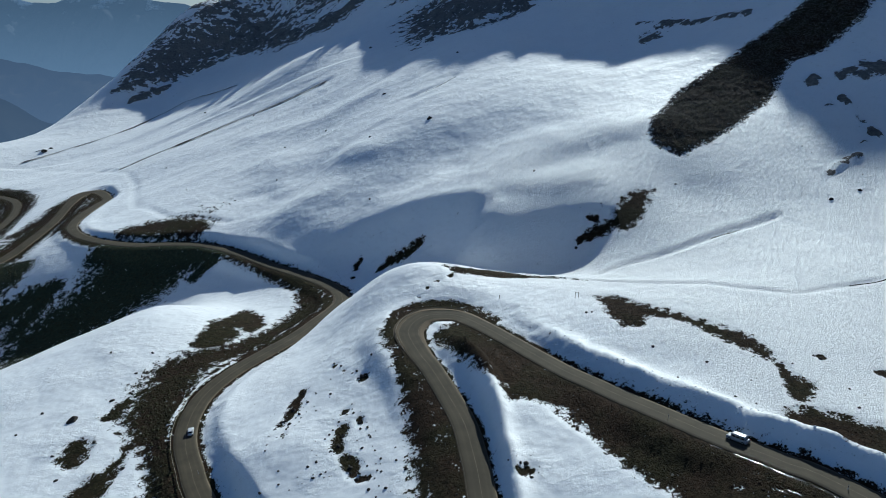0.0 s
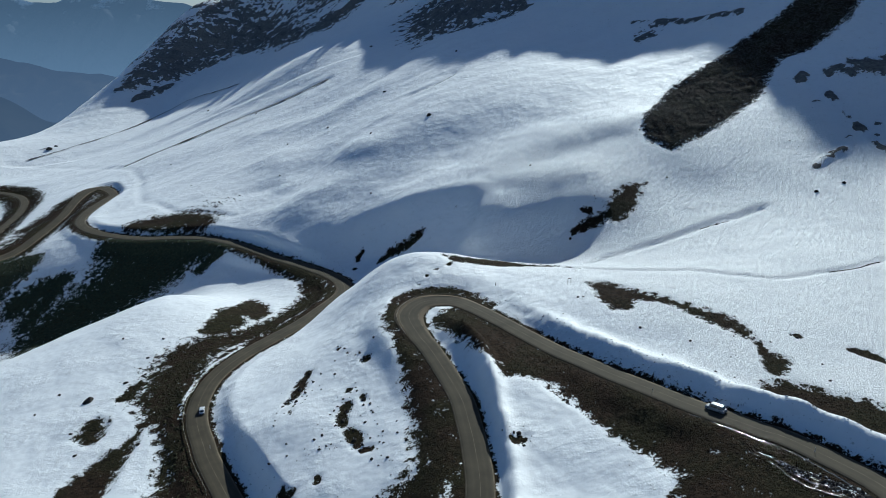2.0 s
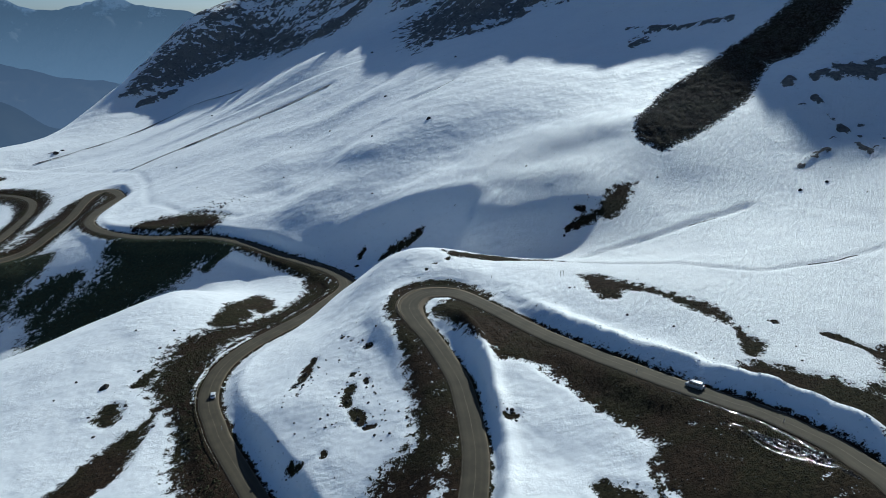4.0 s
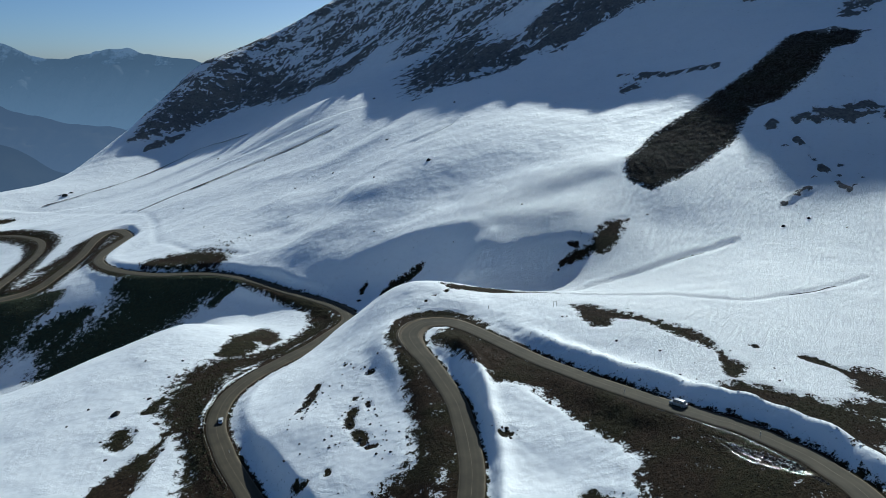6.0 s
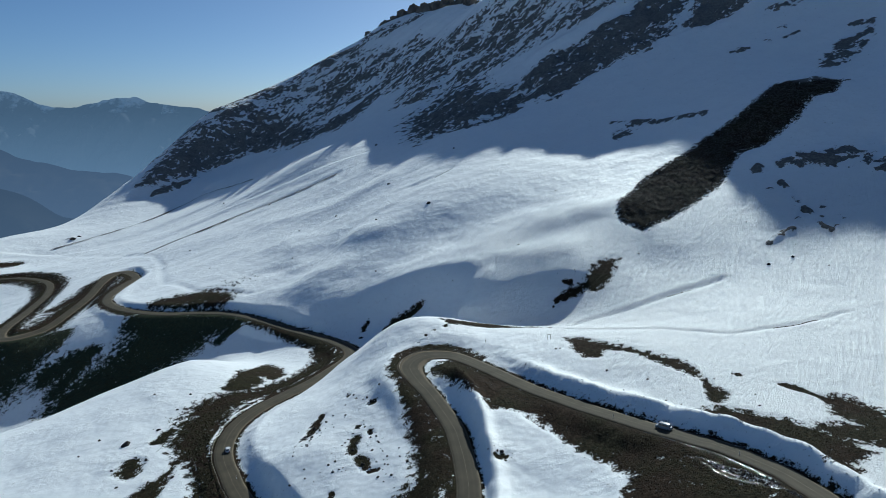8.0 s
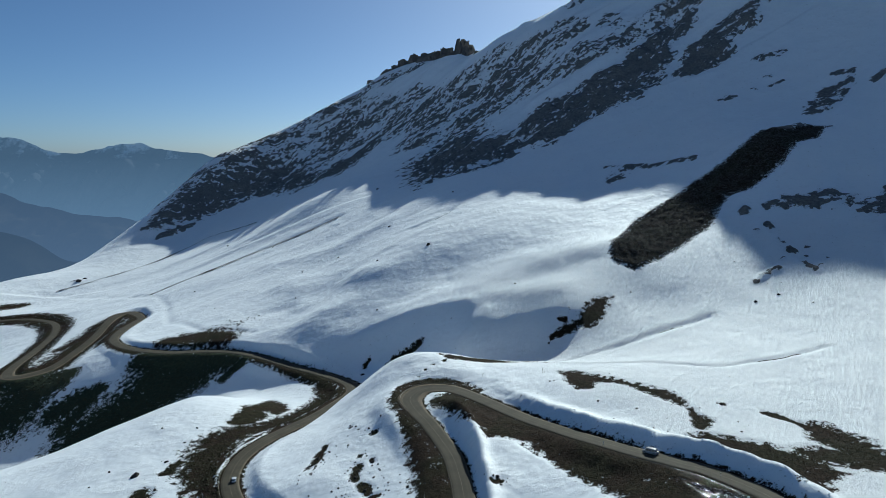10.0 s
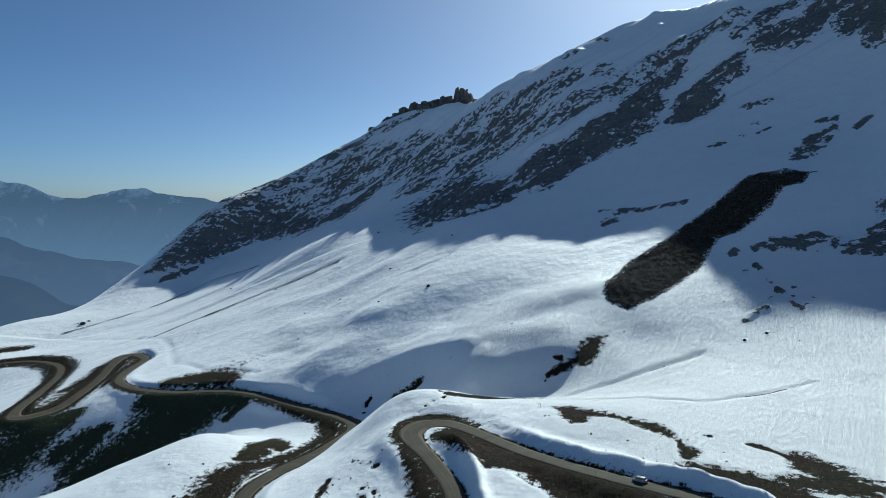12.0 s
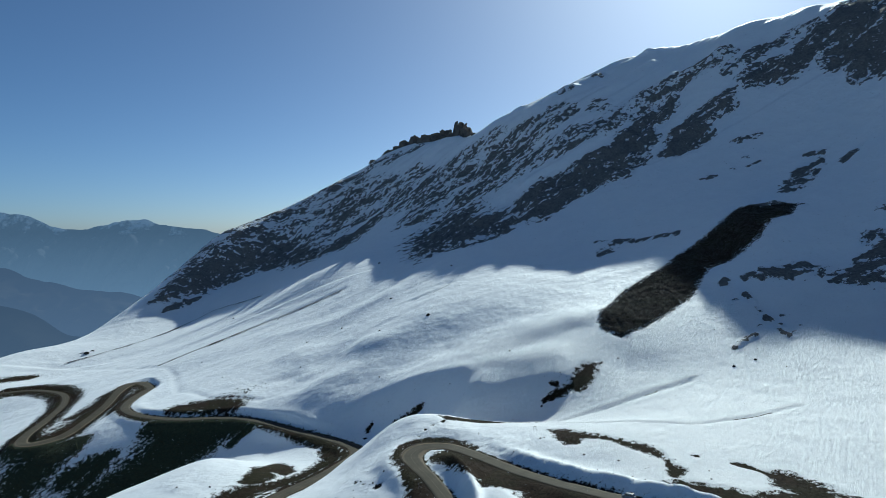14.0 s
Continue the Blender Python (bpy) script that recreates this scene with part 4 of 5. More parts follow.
def stone(seed, flat=0.7, levels=3, jag=0.35):
    """An angular boulder about 1 m across, resting at z = 0 with its foot sunk."""
    bm = bmesh.new()
    bmesh.ops.create_icosphere(bm, subdivisions=levels, radius=0.5)
    rnd = random.Random(seed)
    cuts = [(Vector((rnd.uniform(-1, 1), rnd.uniform(-1, 1), rnd.uniform(-0.4, 1))).normalized(), rnd.uniform(0.28, 0.44)) for _ in range(9)]
    for v in bm.verts:
        for n, far in cuts:
            over = v.co.dot(n) - far
            if over > 0:
                v.co -= n * over * 0.9
        v.co *= 1 + jag * 0.5 * noise.noise(v.co * 3.1 + Vector((seed * 7.3, 0, 0)))
        v.co.z = v.co.z * flat + 0.16
    return bm


def stone_material(name, dark, light, scale=1.6):
    m, nodes, links, bsdf = material(name)
    v = place_input(nodes, links)
    n = noise_tex(nodes, links, v, scale, 6, 0.65)
    links.new(ramp(nodes, links, n, (0.3, dark), (0.7, light)), bsdf.inputs["Base Color"])
    bsdf.inputs["Roughness"].default_value, bsdf.inputs["Specular IOR Level"].default_value = 0.95, 0.12
    links.new(bump(nodes, links, n, 0.6, 0.12), bsdf.inputs["Normal"])
    return m


DARK_ROCK = stone_material("dark_rock", (0.016, 0.014, 0.013), (0.085, 0.075, 0.068))
CREST_ROCK = stone_material("crest_rock", (0.07, 0.062, 0.056), (0.20, 0.18, 0.16), 0.25)
BROWN_STONE = stone_material("brown_stone", (0.012, 0.009, 0.006), (0.048, 0.034, 0.024), 2.5)
STEEL, RUSTY = plain("galvanised_steel", (0.30, 0.27, 0.22), 0.6, 0.3, 0.3), plain("weathered_post", (0.2, 0.17, 0.13), 0.7, 0.2, 0.3)
WHITE_PAINT, BLACK_PAINT = plain("white_paint", (0.75, 0.74, 0.7), 0.5, 0, 0.08), plain("black_paint", (0.02, 0.02, 0.02), 0.5)

# ---- boulders lying in the snow ----
BOULDERS_LEFT = [(-127.9, 188.0, 3.6), (-141.5, 193.3, 1.2), (-144.5, 182.8, 1.2), (-134.0, 229.2, 1.3), (-116.4, 227.7, 1.3), (-117.2, 213.9, 1.4), (-118.6, 197.7, 1.9), (-97.5, 161.1, 1.6), (-117.2, 158.8, 1.5), (-113.8, 175.5, 1.7), (-125.0, 170.4, 1.3)]
BOULDERS_KNOLL = [(-50.4, 162.1, 0.9), (-48.2, 165.8, 1.5), (-46.8, 171.3, 1.9), (-45.6, 180.4, 1.2), (-44.2, 167.5, 1.3), (-42.7, 173.1, 1.1), (-46.3, 163.0, 1.3), (-28.5, 153.3, 1.5), (-29.3, 149.2, 1.5), (-24.7, 139.9, 1.6), (-22.3, 135.2, 1.2), (-24.2, 157.4, 1.5), (-26.8, 161.8, 1.0), (-29.5, 163.1, 1.1), (-16.7, 140.4, 0.9), (-9.7, 134.8, 1.2), (-34.4, 138.3, 1.0), (-18.8, 130.6, 1.1), (-14.4, 129.7, 1.0), (-26.3, 178.9, 1.7), (-34.3, 187.9, 1.0), (-37.3, 191.4, 0.8), (-28.3, 181.7, 1.1)]
BOULDERS_KNOLL_SMALL = [(-22.4, 146.2, 1.0), (-20.4, 149.9, 0.8), (-31.2, 147.1, 0.8), (-33.7, 152.6, 0.7), (-30.7, 159.1, 0.9), (-20.1, 139.0, 0.8), (-13.0, 143.4, 0.6), (-40.7, 176.6, 0.7), (-50.6, 151.9, 0.7), (-47.5, 158.6, 0.7), (-43.4, 163.2, 0.6), (-27.2, 156.0, 0.8), (-31.0, 151.5, 0.6), (-25.5, 143.8, 0.7)]
BOULDERS_RIGHT = [(19.4, 127.8, 1.4), (20.2, 123.7, 1.0), (18.1, 127.4, 0.9), (33.3, 143.4, 0.9), (46.1, 192.4, 1.0), (60.5, 168.0, 1.1), (62.2, 151.3, 0.8), (72.6, 139.9, 0.8), (101.6, 155.3, 1.1), (76.1, 136.2, 0.6), (47.8, 192.1, 0.8)]
BOULDERS_SLOPE = [(-51.1, 539.0, 3.2), (-95.1, 511.9, 2.6), (-51.8, 437.9, 2.0), (-11.5, 431.9, 3.4), (-43.7, 358.2, 1.6), (8.8, 576.2, 2.3), (171.5, 280.7, 2.0), (185.5, 284.2, 2.0), (58.6, 275.5, 1.8), (-468.2, 745.7, 7.0), (-465.3, 755.0, 5.5), (-81.3, 722.2, 4.0), (121.6, 265.5, 1.6), (-188.0, 637.3, 2.4), (-272.8, 741.4, 2.8), (-242.2, 550.6, 1.7), (-126.3, 503.9, 1.6), (45.5, 332.0, 1.4), (110.7, 306.7, 1.2), (-191.4, 462.8, 1.5), (-117.3, 437.2, 1.4)]
ROCK_MESHES = []
for k in range(7):
    me = bpy.data.meshes.new("boulder")
    bm = stone(k + 1, 0.62 + 0.05 * k)
    bm.to_mesh(me)
    bm.free()
    me.materials.append(DARK_ROCK)
    ROCK_MESHES.append(me)
rnd = random.Random(5)
for places, label in ((BOULDERS_LEFT, "dark boulder half sunk in the snowfield"), (BOULDERS_KNOLL, "dark boulder among earth patches on the snowy knoll"), (BOULDERS_KNOLL_SMALL, "small dark stone poking out of the snow"), (BOULDERS_RIGHT, "dark stone lying on the sunlit snow"), (BOULDERS_SLOPE, "lone dark boulder on the wide snow slope")):
    for x, y, size in places:
        ob = new("boulder", rnd.choice(ROCK_MESHES))
        ob.location = (x, y, at(x, y) - 0.14 * size)
        ob.rotation_euler, ob.scale = (rnd.uniform(-0.2, 0.2), rnd.uniform(-0.2, 0.2), rnd.uniform(0, 6.28)), (size * 1.15, size * rnd.uniform(0.75, 1.0), size * rnd.uniform(0.8, 1.1))
        tagged(ob, label, "boulder", "boulders on the snow")

# stones strewn round the bare patches of the knoll and the snowfields
for cx, cy, spread, count in ((-46, 170, 5, 16), (-47, 160, 4, 12), (-28, 152, 4, 14), (-24, 140, 5, 18), (-26, 160, 5, 14), (-33, 185, 5, 9), (-18, 135, 7, 14), (-38, 136, 8, 14), (20, 127, 3, 6), (-105, 222, 7, 14), (-112, 198, 6, 12), (-113, 178, 7, 10), (84, 156, 6, 10), (92, 140, 7, 8), (66, 190, 6, 10), (70, 286, 5, 12), (190, 300, 14, 12)):
    for k in range(count):
        x, y, size = rnd.gauss(cx, spread), rnd.gauss(cy, spread), 0.3 + 0.75 * rnd.random() ** 2
        if float(near_road(np.array([x]), np.array([y]))[0][0]) > 7:
            ob = new("stone", rnd.choice(ROCK_MESHES))
            ob.location, ob.scale, ob.rotation_euler = (x, y, at(x, y) - 0.12 * size), (size * 1.2, size, size * 0.9), (0, 0, rnd.uniform(0, 6.28))
            tagged(ob, "small dark stone strewn on the snow near bare earth", "stone", "stones strewn on the snow")

# ---- rock teeth along the ridge ----
TEETH = [(-148, 1238, 8, 5), (-113, 1238, 14, 8), (-95, 1240, 17, 11), (-78, 1233, 18, 14), (-62, 1220, 13, 16), (-47, 1208, 11, 8), (-34, 1197, 19, 12), (-15, 1181, 17, 14), (3, 1167, 17, 14), (14, 1152, 10, 8), (27, 1140, 17, 24), (41, 1115, 16, 13), (56, 1088, 10, 6)]


def crag_block(seed):
    """A broken upright block of rock, 1 m wide and tall, with a slanting top."""
    bm = bmesh.new()
    bmesh.ops.create_cube(bm, size=1.0)
    bmesh.ops.subdivide_edges(bm, edges=list(bm.edges), cuts=4, use_grid_fill=True)
    g = random.Random(seed)
    tilt, turn = g.uniform(-0.35, 0.35), g.uniform(0, 6)
    for v in bm.verts:
        up = v.co.z + 0.5
        v.co.z += up * (tilt * math.cos(turn) * v.co.x + tilt * math.sin(turn) * v.co.y)
        wide = 1.2 - 0.5 * up
        jut = noise.noise_vector(v.co * 2.4 + Vector((seed * 3.7, 0, 0))) * 0.22 + noise.noise_vector(v.co * 6 + Vector((0, seed, 0))) * 0.09
        v.co = Vector((v.co.x * wide, v.co.y * wide, up)) + jut
    return bm


for k, (x, y, wide, tall) in enumerate(TEETH):
    ob = part("rock_pinnacle", crag_block(40 + k), CREST_ROCK, None, "jagged dark rock tooth on the mountain ridge")
    ob["category"], ob["group"] = "rock", "rock teeth on the ridge"
    ob.location, ob.scale, ob.rotation_euler = (x, y, at(x, y) - 0.55 * tall), (wide * 1.5, wide * 1.2, tall * 1.5), (0, radians(rnd.uniform(-8, 8)), rnd.uniform(0, 6))


# ---- guard rails and posts ----
def stretch(line, start, end):
    """The part of a road line from the sample nearest to start to that nearest to end."""
    i, j = (int(np.hypot(line[:, 0] - p[0], line[:, 1] - p[1]).argmin()) for p in (start, end))
    return line[min(i, j):max(i, j) + 1]


def guard_rail(line, offset, label):
    r = beside(line)
    pts = np.c_[line[:, :2] + r * offset, line[:, 2]]
    base = pts[len(pts) // 2]
    rail = thing("guard_rail", label, "guard rail", tuple(map(float, base)), group="guard rails")
    bm = bmesh.new()
    profile = [(0.0, 0.42), (0.07, 0.47), (0.07, 0.53), (0.0, 0.58), (0.07, 0.63), (0.07, 0.69), (0.0, 0.74)]
    rows = []
    for p, n in zip(pts, r):
        s = -1 if offset > 0 else 1
        rows.append([bm.verts.new((p[0] - base[0] + n[0] * o * s, p[1] - base[1] + n[1] * o * s, p[2] - base[2] + z)) for o, z in profile])
    for a, b in zip(rows[:-1], rows[1:]):
        for k in range(len(profile) - 1):
            bm.faces.new((a[k], a[k + 1], b[k + 1], b[k]))
    bmesh.ops.solidify(bm, geom=bm.faces, thickness=0.03)
    part("beam", bm, STEEL, rail, "dull galvanised W-beam")
    for i in range(0, len(pts), 2):
        p, n = pts[i], r[i]
        o = 0.12 if offset > 0 else -0.12
        post = part("post", block((0.14, 0.14, 1.1), (0, 0, 0.25), 0.015), RUSTY, rail)
        post.location = (p[0] - base[0] + n[0] * o, p[1] - base[1] + n[1] * o, p[2] - base[2] - 0.1)
    return rail


UPPER, LOWER = ROAD_LINES["upper"], ROAD_LINES["lower"]
guard_rail(stretch(UPPER, (6, 210), (-12, 183)), 4.3, "dented steel guard rail round the outside of the hairpin")
guard_rail(stretch(LOWER, (-62, 138), (-83, 208)), -4.3, "low steel guard rail along the lower road's edge")


def delineator(x, y, tall, label, lean=0.0):
    post = thing("marker_post", label, "post", (x, y, at(x, y) - 0.1), (lean, lean * 0.6, 0.3), "roadside marker posts")
    part("shaft", drum(0.07, tall, (0, 0, tall / 2), sides=12, bevel=0.01), RUSTY if lean else WHITE_PAINT, post)
    part("band", drum(0.078, 0.22, (0, 0, tall * 0.82), sides=12), BLACK_PAINT, post, "black band with reflector")
    part("cap", drum(0.075, 0.06, (0, 0, tall + 0.03), sides=12, top=0.03), WHITE_PAINT, post)


for x, y, tall, label, lean in ((55.0, 136.0, 1.3, "thin marker post on the earth verge of the road", 0), (81.0, 106.0, 1.3, "thin marker post on the earth verge of the road", 0), (-72.0, 155.0, 1.6, "marker post in the snow beside the lower road", 0), (19.3, 214.7, 1.6, "dark leaning pole standing in open snow", 0.12)):
    delineator(x, y, tall, label, lean)
frame_x, frame_y = 45.3, 205.3
gate = thing("pole_frame", "thin twin-pole frame standing in the snow", "frame", (frame_x, frame_y, at(frame_x, frame_y) - 0.2))
for dx in (-0.55, 0.55):
    part("pole", drum(0.05, 2.6, (dx, 0, 1.3), sides=10), RUSTY, gate)
part("crossbar", block((1.25, 0.08, 0.1), (0, 0, 2.5), 0.015), RUSTY, gate)


# ---- vehicles on the road ----
def car_paint(name, colour):
    m, nodes, links, bsdf = material(name)
    n = noise_tex(nodes, links, place_input(nodes, links), 1.7, 4)
    links.new(mix(nodes, links, calc(nodes, links, "MULTIPLY", n, 0.25), colour, (0.2, 0.17, 0.13)), bsdf.inputs["Base Color"])
    bsdf.inputs["Roughness"].default_value, bsdf.inputs["Coat Weight"].default_value, bsdf.inputs["Coat Roughness"].default_value = 0.35, 0.8, 0.1
    return m


def window_glass():
    m, nodes, links, bsdf = material("dark_window_glass")
    bsdf.inputs["Base Color"].default_value, bsdf.inputs["Roughness"].default_value = (0.012, 0.014, 0.016, 1), 0.06
    return m


WINDOW, RUBBER, ALLOY = window_glass(), plain("tyre_rubber", (0.02, 0.02, 0.02), 0.85), plain("alloy_rim", (0.45, 0.45, 0.46), 0.35, 0.9)
LAMP, TAIL, TRIM = plain("headlight_glass", (0.8, 0.82, 0.85), 0.1), plain("tail_light_red", (0.35, 0.015, 0.01), 0.2), plain("black_trim", (0.025, 0.025, 0.026), 0.6)


def vehicle(name, label, category, line, where, side, paint, long, wide, tall, cabin, nose, backward=False):
    """A road vehicle: cabin is its greenhouse's length as a share, nose how far the windscreen's foot lies behind the front."""
    k = int(np.hypot(line[:, 0] - where[0], line[:, 1] - where[1]).argmin())
    d, n, p = line[k + 1] - line[k - 1], beside(line)[k], line[k]
    yaw = math.atan2(d[1], d[0]) + (math.pi if backward else 0)
    slope = math.asin(d[2] / np.linalg.norm(d)) * (-1 if backward else 1)
    car = thing(name, label, category, (p[0] + n[0] * side, p[1] + n[1] * side, p[2] + 0.07))
    car.rotation_euler = (0, -slope, yaw)
    waist = 0.52 * tall
    part("body", block((long, wide, waist - 0.22), (0, 0, 0.22 + (waist - 0.22) / 2), 0.14, (0.97, 0.94)), paint, car, smooth=True)
    top_len = long * cabin
    mid = long / 2 - nose - top_len / 2
    house = part("cabin", block((top_len, wide * 0.92, tall - waist - 0.06), (mid, 0, waist + (tall - waist - 0.06) / 2 - 0.02), 0.09, (0.80 if cabin < 0.6 else 0.88, 0.84), -0.06), paint, car, smooth=True)
    part("roof", block((top_len * 0.78, wide * 0.76, 0.07), (mid - 0.06, 0, tall - 0.07), 0.03, (0.96, 0.94)), paint, car, smooth=True)
    glass_z, glass_h = waist + (tall - waist) * 0.42, (tall - waist) * 0.56
    for s in (-1, 1):
        count = 3 if cabin > 0.6 else 2
        for i in range(count):
            w = top_len * 0.84 / count
            x = mid + top_len * 0.40 - w * (i + 0.5)
            pane = part("side_window", block((w * 0.9, 0.02, glass_h), (0, 0, 0), 0.006, (0.9, 1)), WINDOW, house)
            pane.location, pane.rotation_euler = (x, s * wide * 0.432, glass_z), (s * radians(9), 0, 0)
        part("wing_mirror", block((0.12, 0.2, 0.14), (mid + top_len * 0.44, s * (wide / 2 + 0.06), waist + 0.12), 0.03), paint, car)
    for name_, x, tip in (("windscreen", mid + top_len * 0.462, -24), ("rear_window", mid - top_len * 0.475, 14)):
        pane = part(name_, block((0.02, wide * 0.74, glass_h * 1.05), (0, 0, 0), 0.006, (1, 0.9)), WINDOW, house)
        pane.location, pane.rotation_euler = (x, 0, glass_z), (0, radians(tip), 0)
    for x in (long * 0.31, -long * 0.30):
        for s in (-1, 1):
            wheel = part("wheel", drum(0.33, 0.22, (x, s * (wide / 2 - 0.08), 0.33), "y", 24, bevel=0.03), RUBBER, car)
            part("rim", drum(0.2, 0.235, (x, s * (wide / 2 - 0.08), 0.33), "y", 16), ALLOY, wheel)
    for s in (-1, 1):
        part("headlight", block((0.08, 0.36, 0.16), (long / 2 - 0.05, s * wide * 0.35, waist - 0.16), 0.03), LAMP, car)
        part("tail_light", block((0.06, 0.16, 0.34), (-long / 2 + 0.04, s * wide * 0.43, waist - 0.1), 0.02), TAIL, car)
    for x in (long / 2 - 0.02, -long / 2 + 0.02):
        part("bumper", block((0.16, wide * 0.94, 0.2), (x, 0, 0.34), 0.05), TRIM, car)
        part("number_plate", block((0.02, 0.42, 0.1), (x + math.copysign(0.09, x), 0, 0.4), 0.004), WHITE_PAINT, car, "plain pale plate")
    return car


vehicle("minivan", "dusty silver-grey minivan driving down the upper road", "van", UPPER, (68.0, 125.0), 1.5, car_paint("silver_grey_paint", (0.30, 0.31, 0.33)), 4.9, 1.9, 1.85, 0.72, 0.95)
vehicle("hatchback", "small white hatchback driving on the lower road", "car", LOWER, (-81.5, 174.5), 1.6, car_paint("white_car_paint", (0.75, 0.76, 0.78)), 4.1, 1.75, 1.5, 0.58, 1.15)


# ---- meltwater trickling over the earth ----
def water_material():
    m, nodes, links, bsdf = material("meltwater")
    v = place_input(nodes, links)
    bsdf.inputs["Base Color"].default_value, bsdf.inputs["Roughness"].default_value = (0.05, 0.05, 0.05, 1), 0.08
    links.new(bump(nodes, links, noise_tex(nodes, links, v, 2.2, 3), 0.7, 0.12), bsdf.inputs["Normal"])
    return m


WATER = water_material()
for course, wide in (([(60.5, 123.3), (66.5, 117), (71.5, 111), (76.5, 105.5), (81.3, 98), (84, 90), (86.5, 84)], 0.13), ([(68, 108), (71, 103), (73, 99), (76, 95), (80, 92), (85, 88)], 0.12), ([(70, 107), (74, 102), (77, 98), (79, 94), (83, 90)], 0.12), ([(72, 104), (75, 98), (78, 96), (81, 94)], 0.2), ([(75, 99), (78, 98), (80, 96), (83, 92)], 0.22)):
    line = spline([(x, y, 0) for x, y in course], 0.8)
    line[:, 0] += 0.5 * rough(line[:, 0] * 3, line[:, 1] * 3, 5, 61, 2)
    line[:, 2] = ground(line[:, 0], line[:, 1]) + 0.05
    for i in range(0, len(line) - 3, 5):
        swell = wide * (0.45 + 1.5 * ((i * 7 + len(line)) % 11) / 11)
        brook = strip("meltwater", line[i:i + 6 if (i // 5) % 4 else i + 4], [-swell, -swell * 0.4, swell * 0.5, swell], WATER)
        tagged(brook, "thin glinting meltwater trickle over brown earth", "water", kind="structure")


# ---- dark runnels and trodden tracks in the snow ----
# dark strips of uneven width laid along the furrows
RUNNEL = stone_material("runnel_dark", (0.016, 0.015, 0.015), (0.06, 0.057, 0.054), 0.4)
COURSES = (
    ([(-311, 604), (-270, 622), (-220, 645), (-162, 647), (-118, 655)], 2.3),
    ([(-479, 715), (-442, 756), (-403, 800), (-369, 856), (-331, 862), (-259, 818)], 1.6),
    ([(-28, 499), (-9, 505), (7, 519)], 0.5),
    ([(128, 269), (122, 268), (114, 265)], 0.3),
    ([(138, 205), (145, 206), (151, 208), (160, 212)], 0.3),
)
for course, wide in COURSES:
    line = spline([(x, y, 0) for x, y in course], 2.0)
    line[:, 1] += 1.2 * rough(line[:, 0], line[:, 1], 14, 62, 2)
    line[:, 2] = ground(line[:, 0], line[:, 1]) + (1.0 if wide > 0.9 else 0.2)
    r, verts, quads = beside(line), [], []
    for k, (p, n) in enumerate(zip(line, r)):
        w = wide * max(0.05, 0.75 + 0.9 * float(rough(np.array([k * 2.0]), np.array([wide * 50]), 9, 63, 3)[0]))
        for o, dz in ((-w, -0.1), (0.0, 0.06), (w, -0.1)):
            verts.append((p[0] + n[0] * o, p[1] + n[1] * o, p[2] + dz))
    for k in range(len(line) - 1):
        for j in (0, 1):
            quads.append((3 * k + j, 3 * k + j + 3, 3 * k + j + 4, 3 * k + j + 1))
    me = bpy.data.meshes.new("runnel")
    me.from_pydata([tuple(map(float, v)) for v in verts], [], quads)
    me.materials.append(RUNNEL)
    tagged(new("runnel", me), "narrow dark runnel cut into the snow", "runnel", kind="structure")

# ---- loose stones, tufts and clods ----
def scatter(name, label, category, count, box, keep, sizes, mat, seed, flat=0.7, sink=0.15):
    """Many small lumps joined into one mesh, where keep(x, y) allows."""
    g = np.random.default_rng(seed)
    x, y = g.uniform(box[0], box[1], count), g.uniform(box[2], box[3], count)
    ok = keep(x, y, g)
    x, y = x[ok], y[ok]
    z = ground(x, y)
    unit = np.array([(0, 0, 1), (0.8, 0.3, 0.35), (-0.2, 0.85, 0.3), (-0.85, -0.1, 0.4), (0.1, -0.8, 0.35), (0.5, -0.4, -0.5), (0.2, 0.5, -0.5), (-0.6, 0.1, -0.5)])
    tris = np.array([(0, 1, 2), (0, 2, 3), (0, 3, 4), (0, 4, 1), (1, 5, 6), (1, 6, 2), (2, 6, 7), (2, 7, 3), (3, 7, 4), (4, 7, 5), (4, 5, 1), (5, 7, 6)])
    size = sizes[0] + (sizes[1] - sizes[0]) * g.random(len(x)) ** 2.5
    turn = g.uniform(0, 6.28, len(x))
    shape = unit[None] * (1 + g.uniform(-0.3, 0.3, (len(x), 8, 1))) * size[:, None, None]
    c, s = np.cos(turn)[:, None], np.sin(turn)[:, None]
    verts = np.stack([shape[:, :, 0] * c - shape[:, :, 1] * s + x[:, None], shape[:, :, 0] * s + shape[:, :, 1] * c + y[:, None], shape[:, :, 2] * flat + (z - sink * size)[:, None]], -1)
    faces = (tris[None] + 8 * np.arange(len(x))[:, None, None]).reshape(-1, 3)
    me = bpy.data.meshes.new(name)
    me.from_pydata(verts.reshape(-1, 3).tolist(), [], faces.tolist())
    me.materials.append(mat)
    return tagged(new(name, me), label, category, kind="stuff")


def on_earth(limit):
    def keep(x, y, g):
        d = near_road(x, y)[0]
        return (bareness(x, y, EARTHY) > limit) & (d > 4.6)
    return keep


def on_bank(x, y, g):
    d, _, right, upper, share = near_road(x, y)
    return (d > 4.5) & (d < 11) & (right > 0) & (~upper | (share < 0.47)) & (g.random(len(x)) < 0.5)


def in_patches(names, limit):
    def keep(x, y, g):
        return (bareness(x, y, names) > limit) & (near_road(x, y)[0] > 4.6)
    return keep


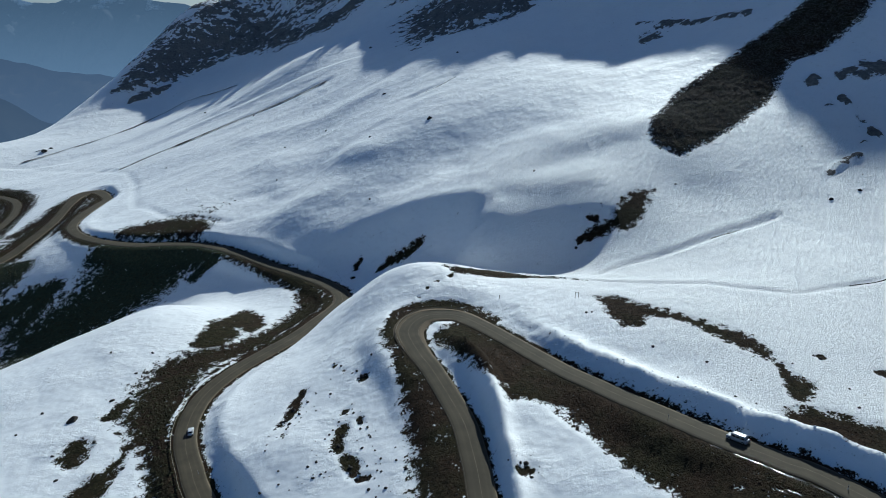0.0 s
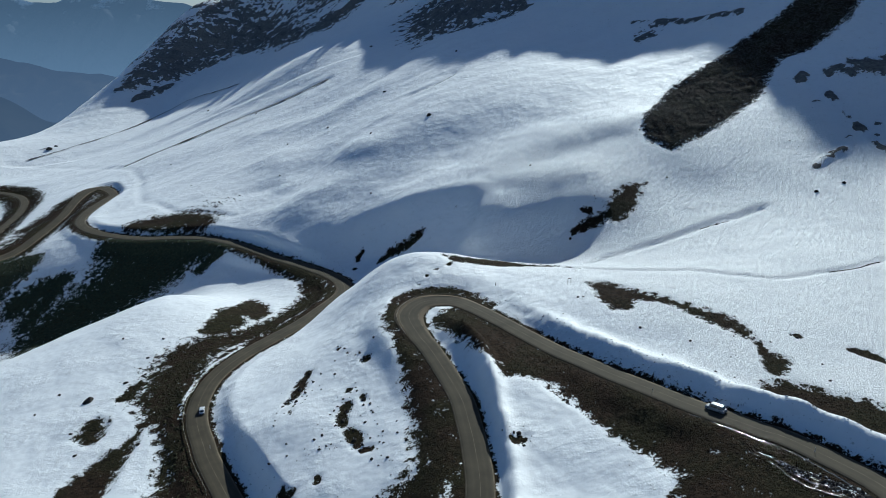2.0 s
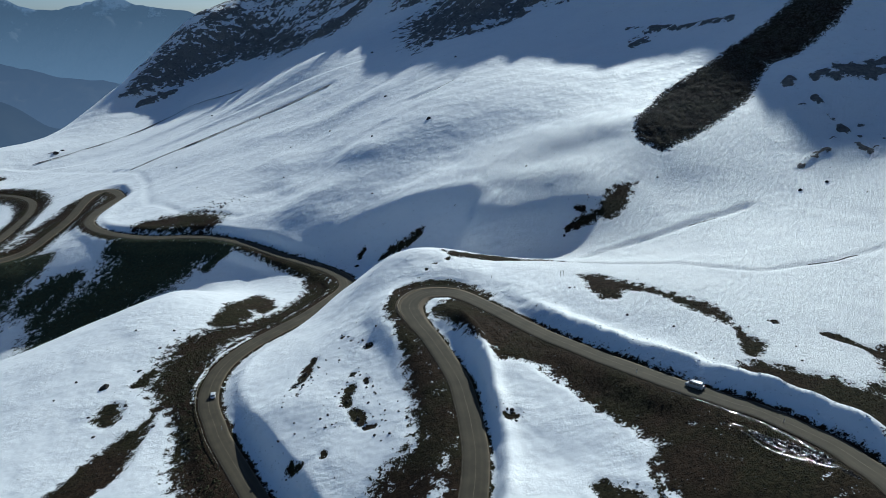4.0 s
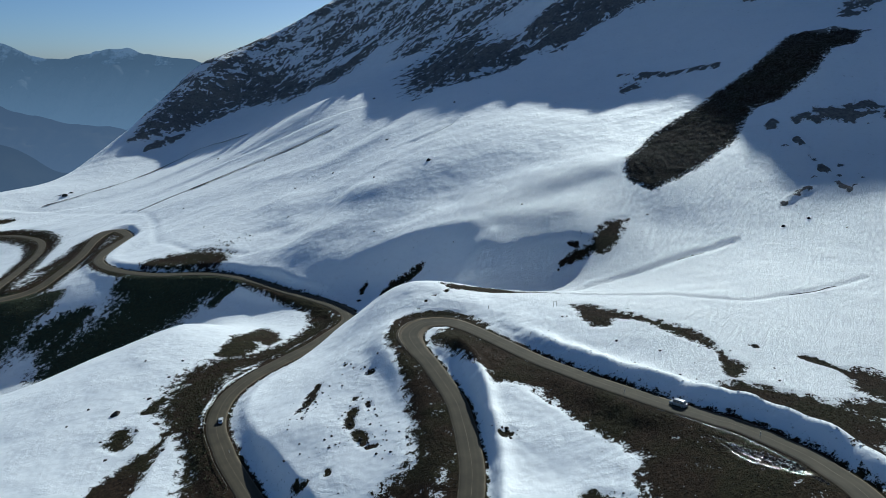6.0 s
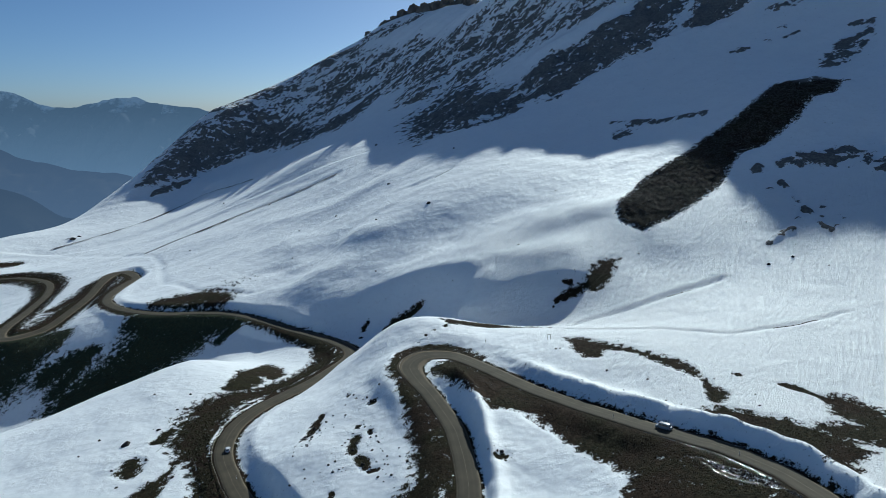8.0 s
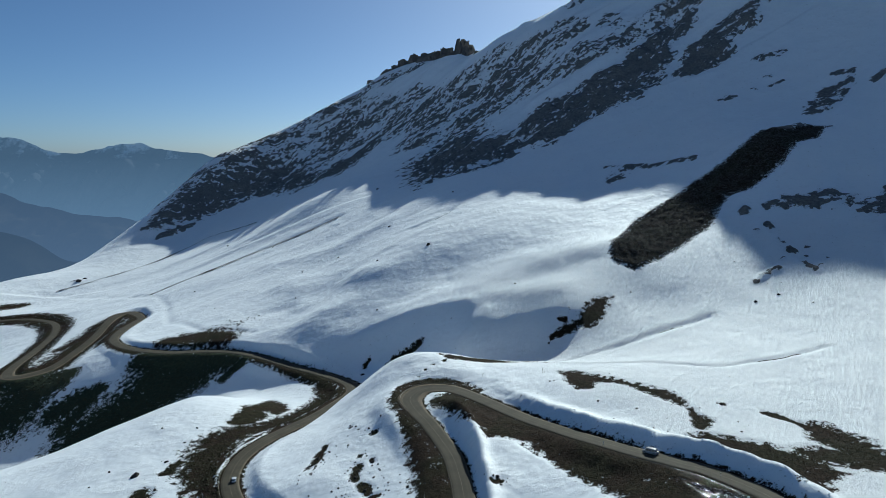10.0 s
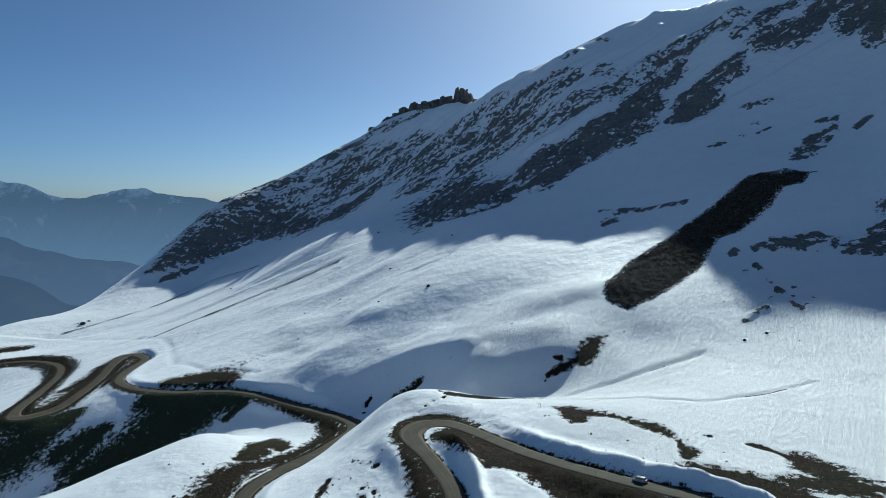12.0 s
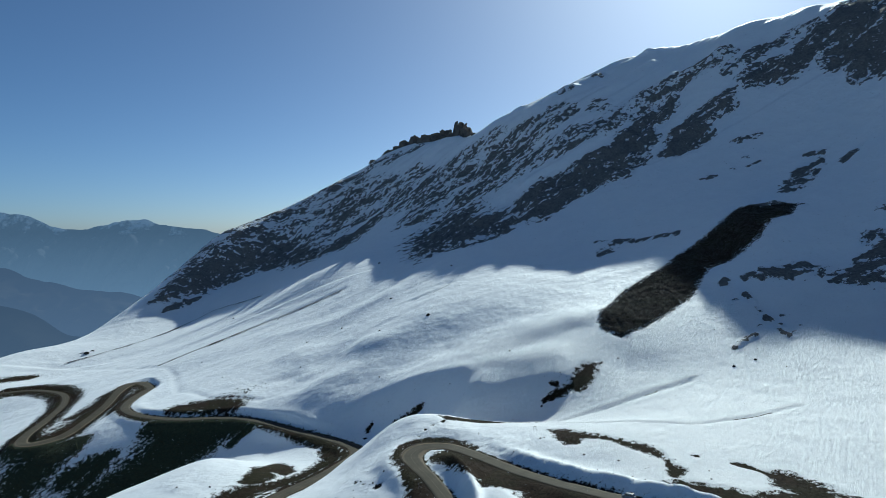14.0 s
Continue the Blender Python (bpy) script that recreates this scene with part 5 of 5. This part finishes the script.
def clod_material():
    m, nodes, links, bsdf = material("dirty_snow_clods")
    n = noise_tex(nodes, links, place_input(nodes, links), 0.9, 4)
    links.new(ramp(nodes, links, n, (0.35, (0.55, 0.55, 0.55)), (0.6, (0.82, 0.84, 0.87))), bsdf.inputs["Base Color"])
    bsdf.inputs["Roughness"].default_value = 0.6
    return m


def tuft_material():
    m, nodes, links, bsdf = material("dry_heath")
    n = noise_tex(nodes, links, place_input(nodes, links), 0.6, 4)
    links.new(ramp(nodes, links, n, (0.3, (0.022, 0.022, 0.012)), (0.7, (0.060, 0.056, 0.030))), bsdf.inputs["Base Color"])
    bsdf.inputs["Roughness"].default_value, bsdf.inputs["Specular IOR Level"].default_value = 0.95, 0.1
    return m


scatter("loose_stones", "loose brown stones strewn over bare earth", "stones", 40000, (-140, 135, 80, 260), on_earth(0.7), (0.06, 0.4), BROWN_STONE, 71)
scatter("loose_stones", "dark rubble poking through thin snow", "stones", 30000, (-140, 140, 80, 310), lambda x, y, g: (bareness(x, y, EARTHY) > 0.25) & (bareness(x, y, EARTHY) < 0.7) & (near_road(x, y)[0] > 5) & (g.random(len(x)) < 0.35), (0.15, 0.6), DARK_ROCK, 72)
def by_brook(x, y, g):
    d = np.abs((y - 103) + 0.98 * (x - 72)) * 0.71
    along = ((x - 72) - (y - 103)) * 0.71
    return (d < 0.6 + 0.09 * along) & (along > 0) & (along < 24) & (near_road(x, y)[0] > 4.5) & (rough(x, y, 2.5, 66, 2) > 0.0)


scatter("wet_stones", "dark wet stones in the meltwater ditch", "stones", 5000, (70, 92, 82, 106), by_brook, (0.12, 0.7), DARK_ROCK, 77)
scatter("snow_remnants", "last crumbs of old snow along the meltwater ditch", "snow", 6000, (70, 92, 82, 106), by_brook, (0.08, 0.45), clod_material(), 78, 0.5)
scatter("snow_clods", "lumpy ploughed snow along the road banks", "snow", 70000, (-130, 130, 80, 330), on_bank, (0.08, 0.42), clod_material(), 73)
scatter("loose_stones", "dark rubble beside the bare cut above the far road", "stones", 16000, (-200, -110, 380, 450), lambda x, y, g: g.random(len(x)) < 0.16 * np.exp(-(((x + y * 0.4 - 8) / 16) ** 2 + ((y - 410 - 0.5 * (x + 158)) / 9) ** 2)), (0.2, 0.9), DARK_ROCK, 76)
scatter("heath_tufts", "low dry heath tufts on the bare slopes", "heath", 60000, (-340, -60, 90, 420), in_patches(tuple(n for n in BARE if n.startswith(("dirt_lower", "gorge"))), 0.55), (0.25, 0.9), tuft_material(), 74, 0.6)
scatter("scree", "dark scree stones spread down the tongue", "scree", 150000, (90, 330, 320, 520), in_patches(("scree_tongue",), 0.4), (0.16, 0.6), stone_material("scree_stone", (0.055, 0.049, 0.044), (0.13, 0.116, 0.103), 0.4), 75)
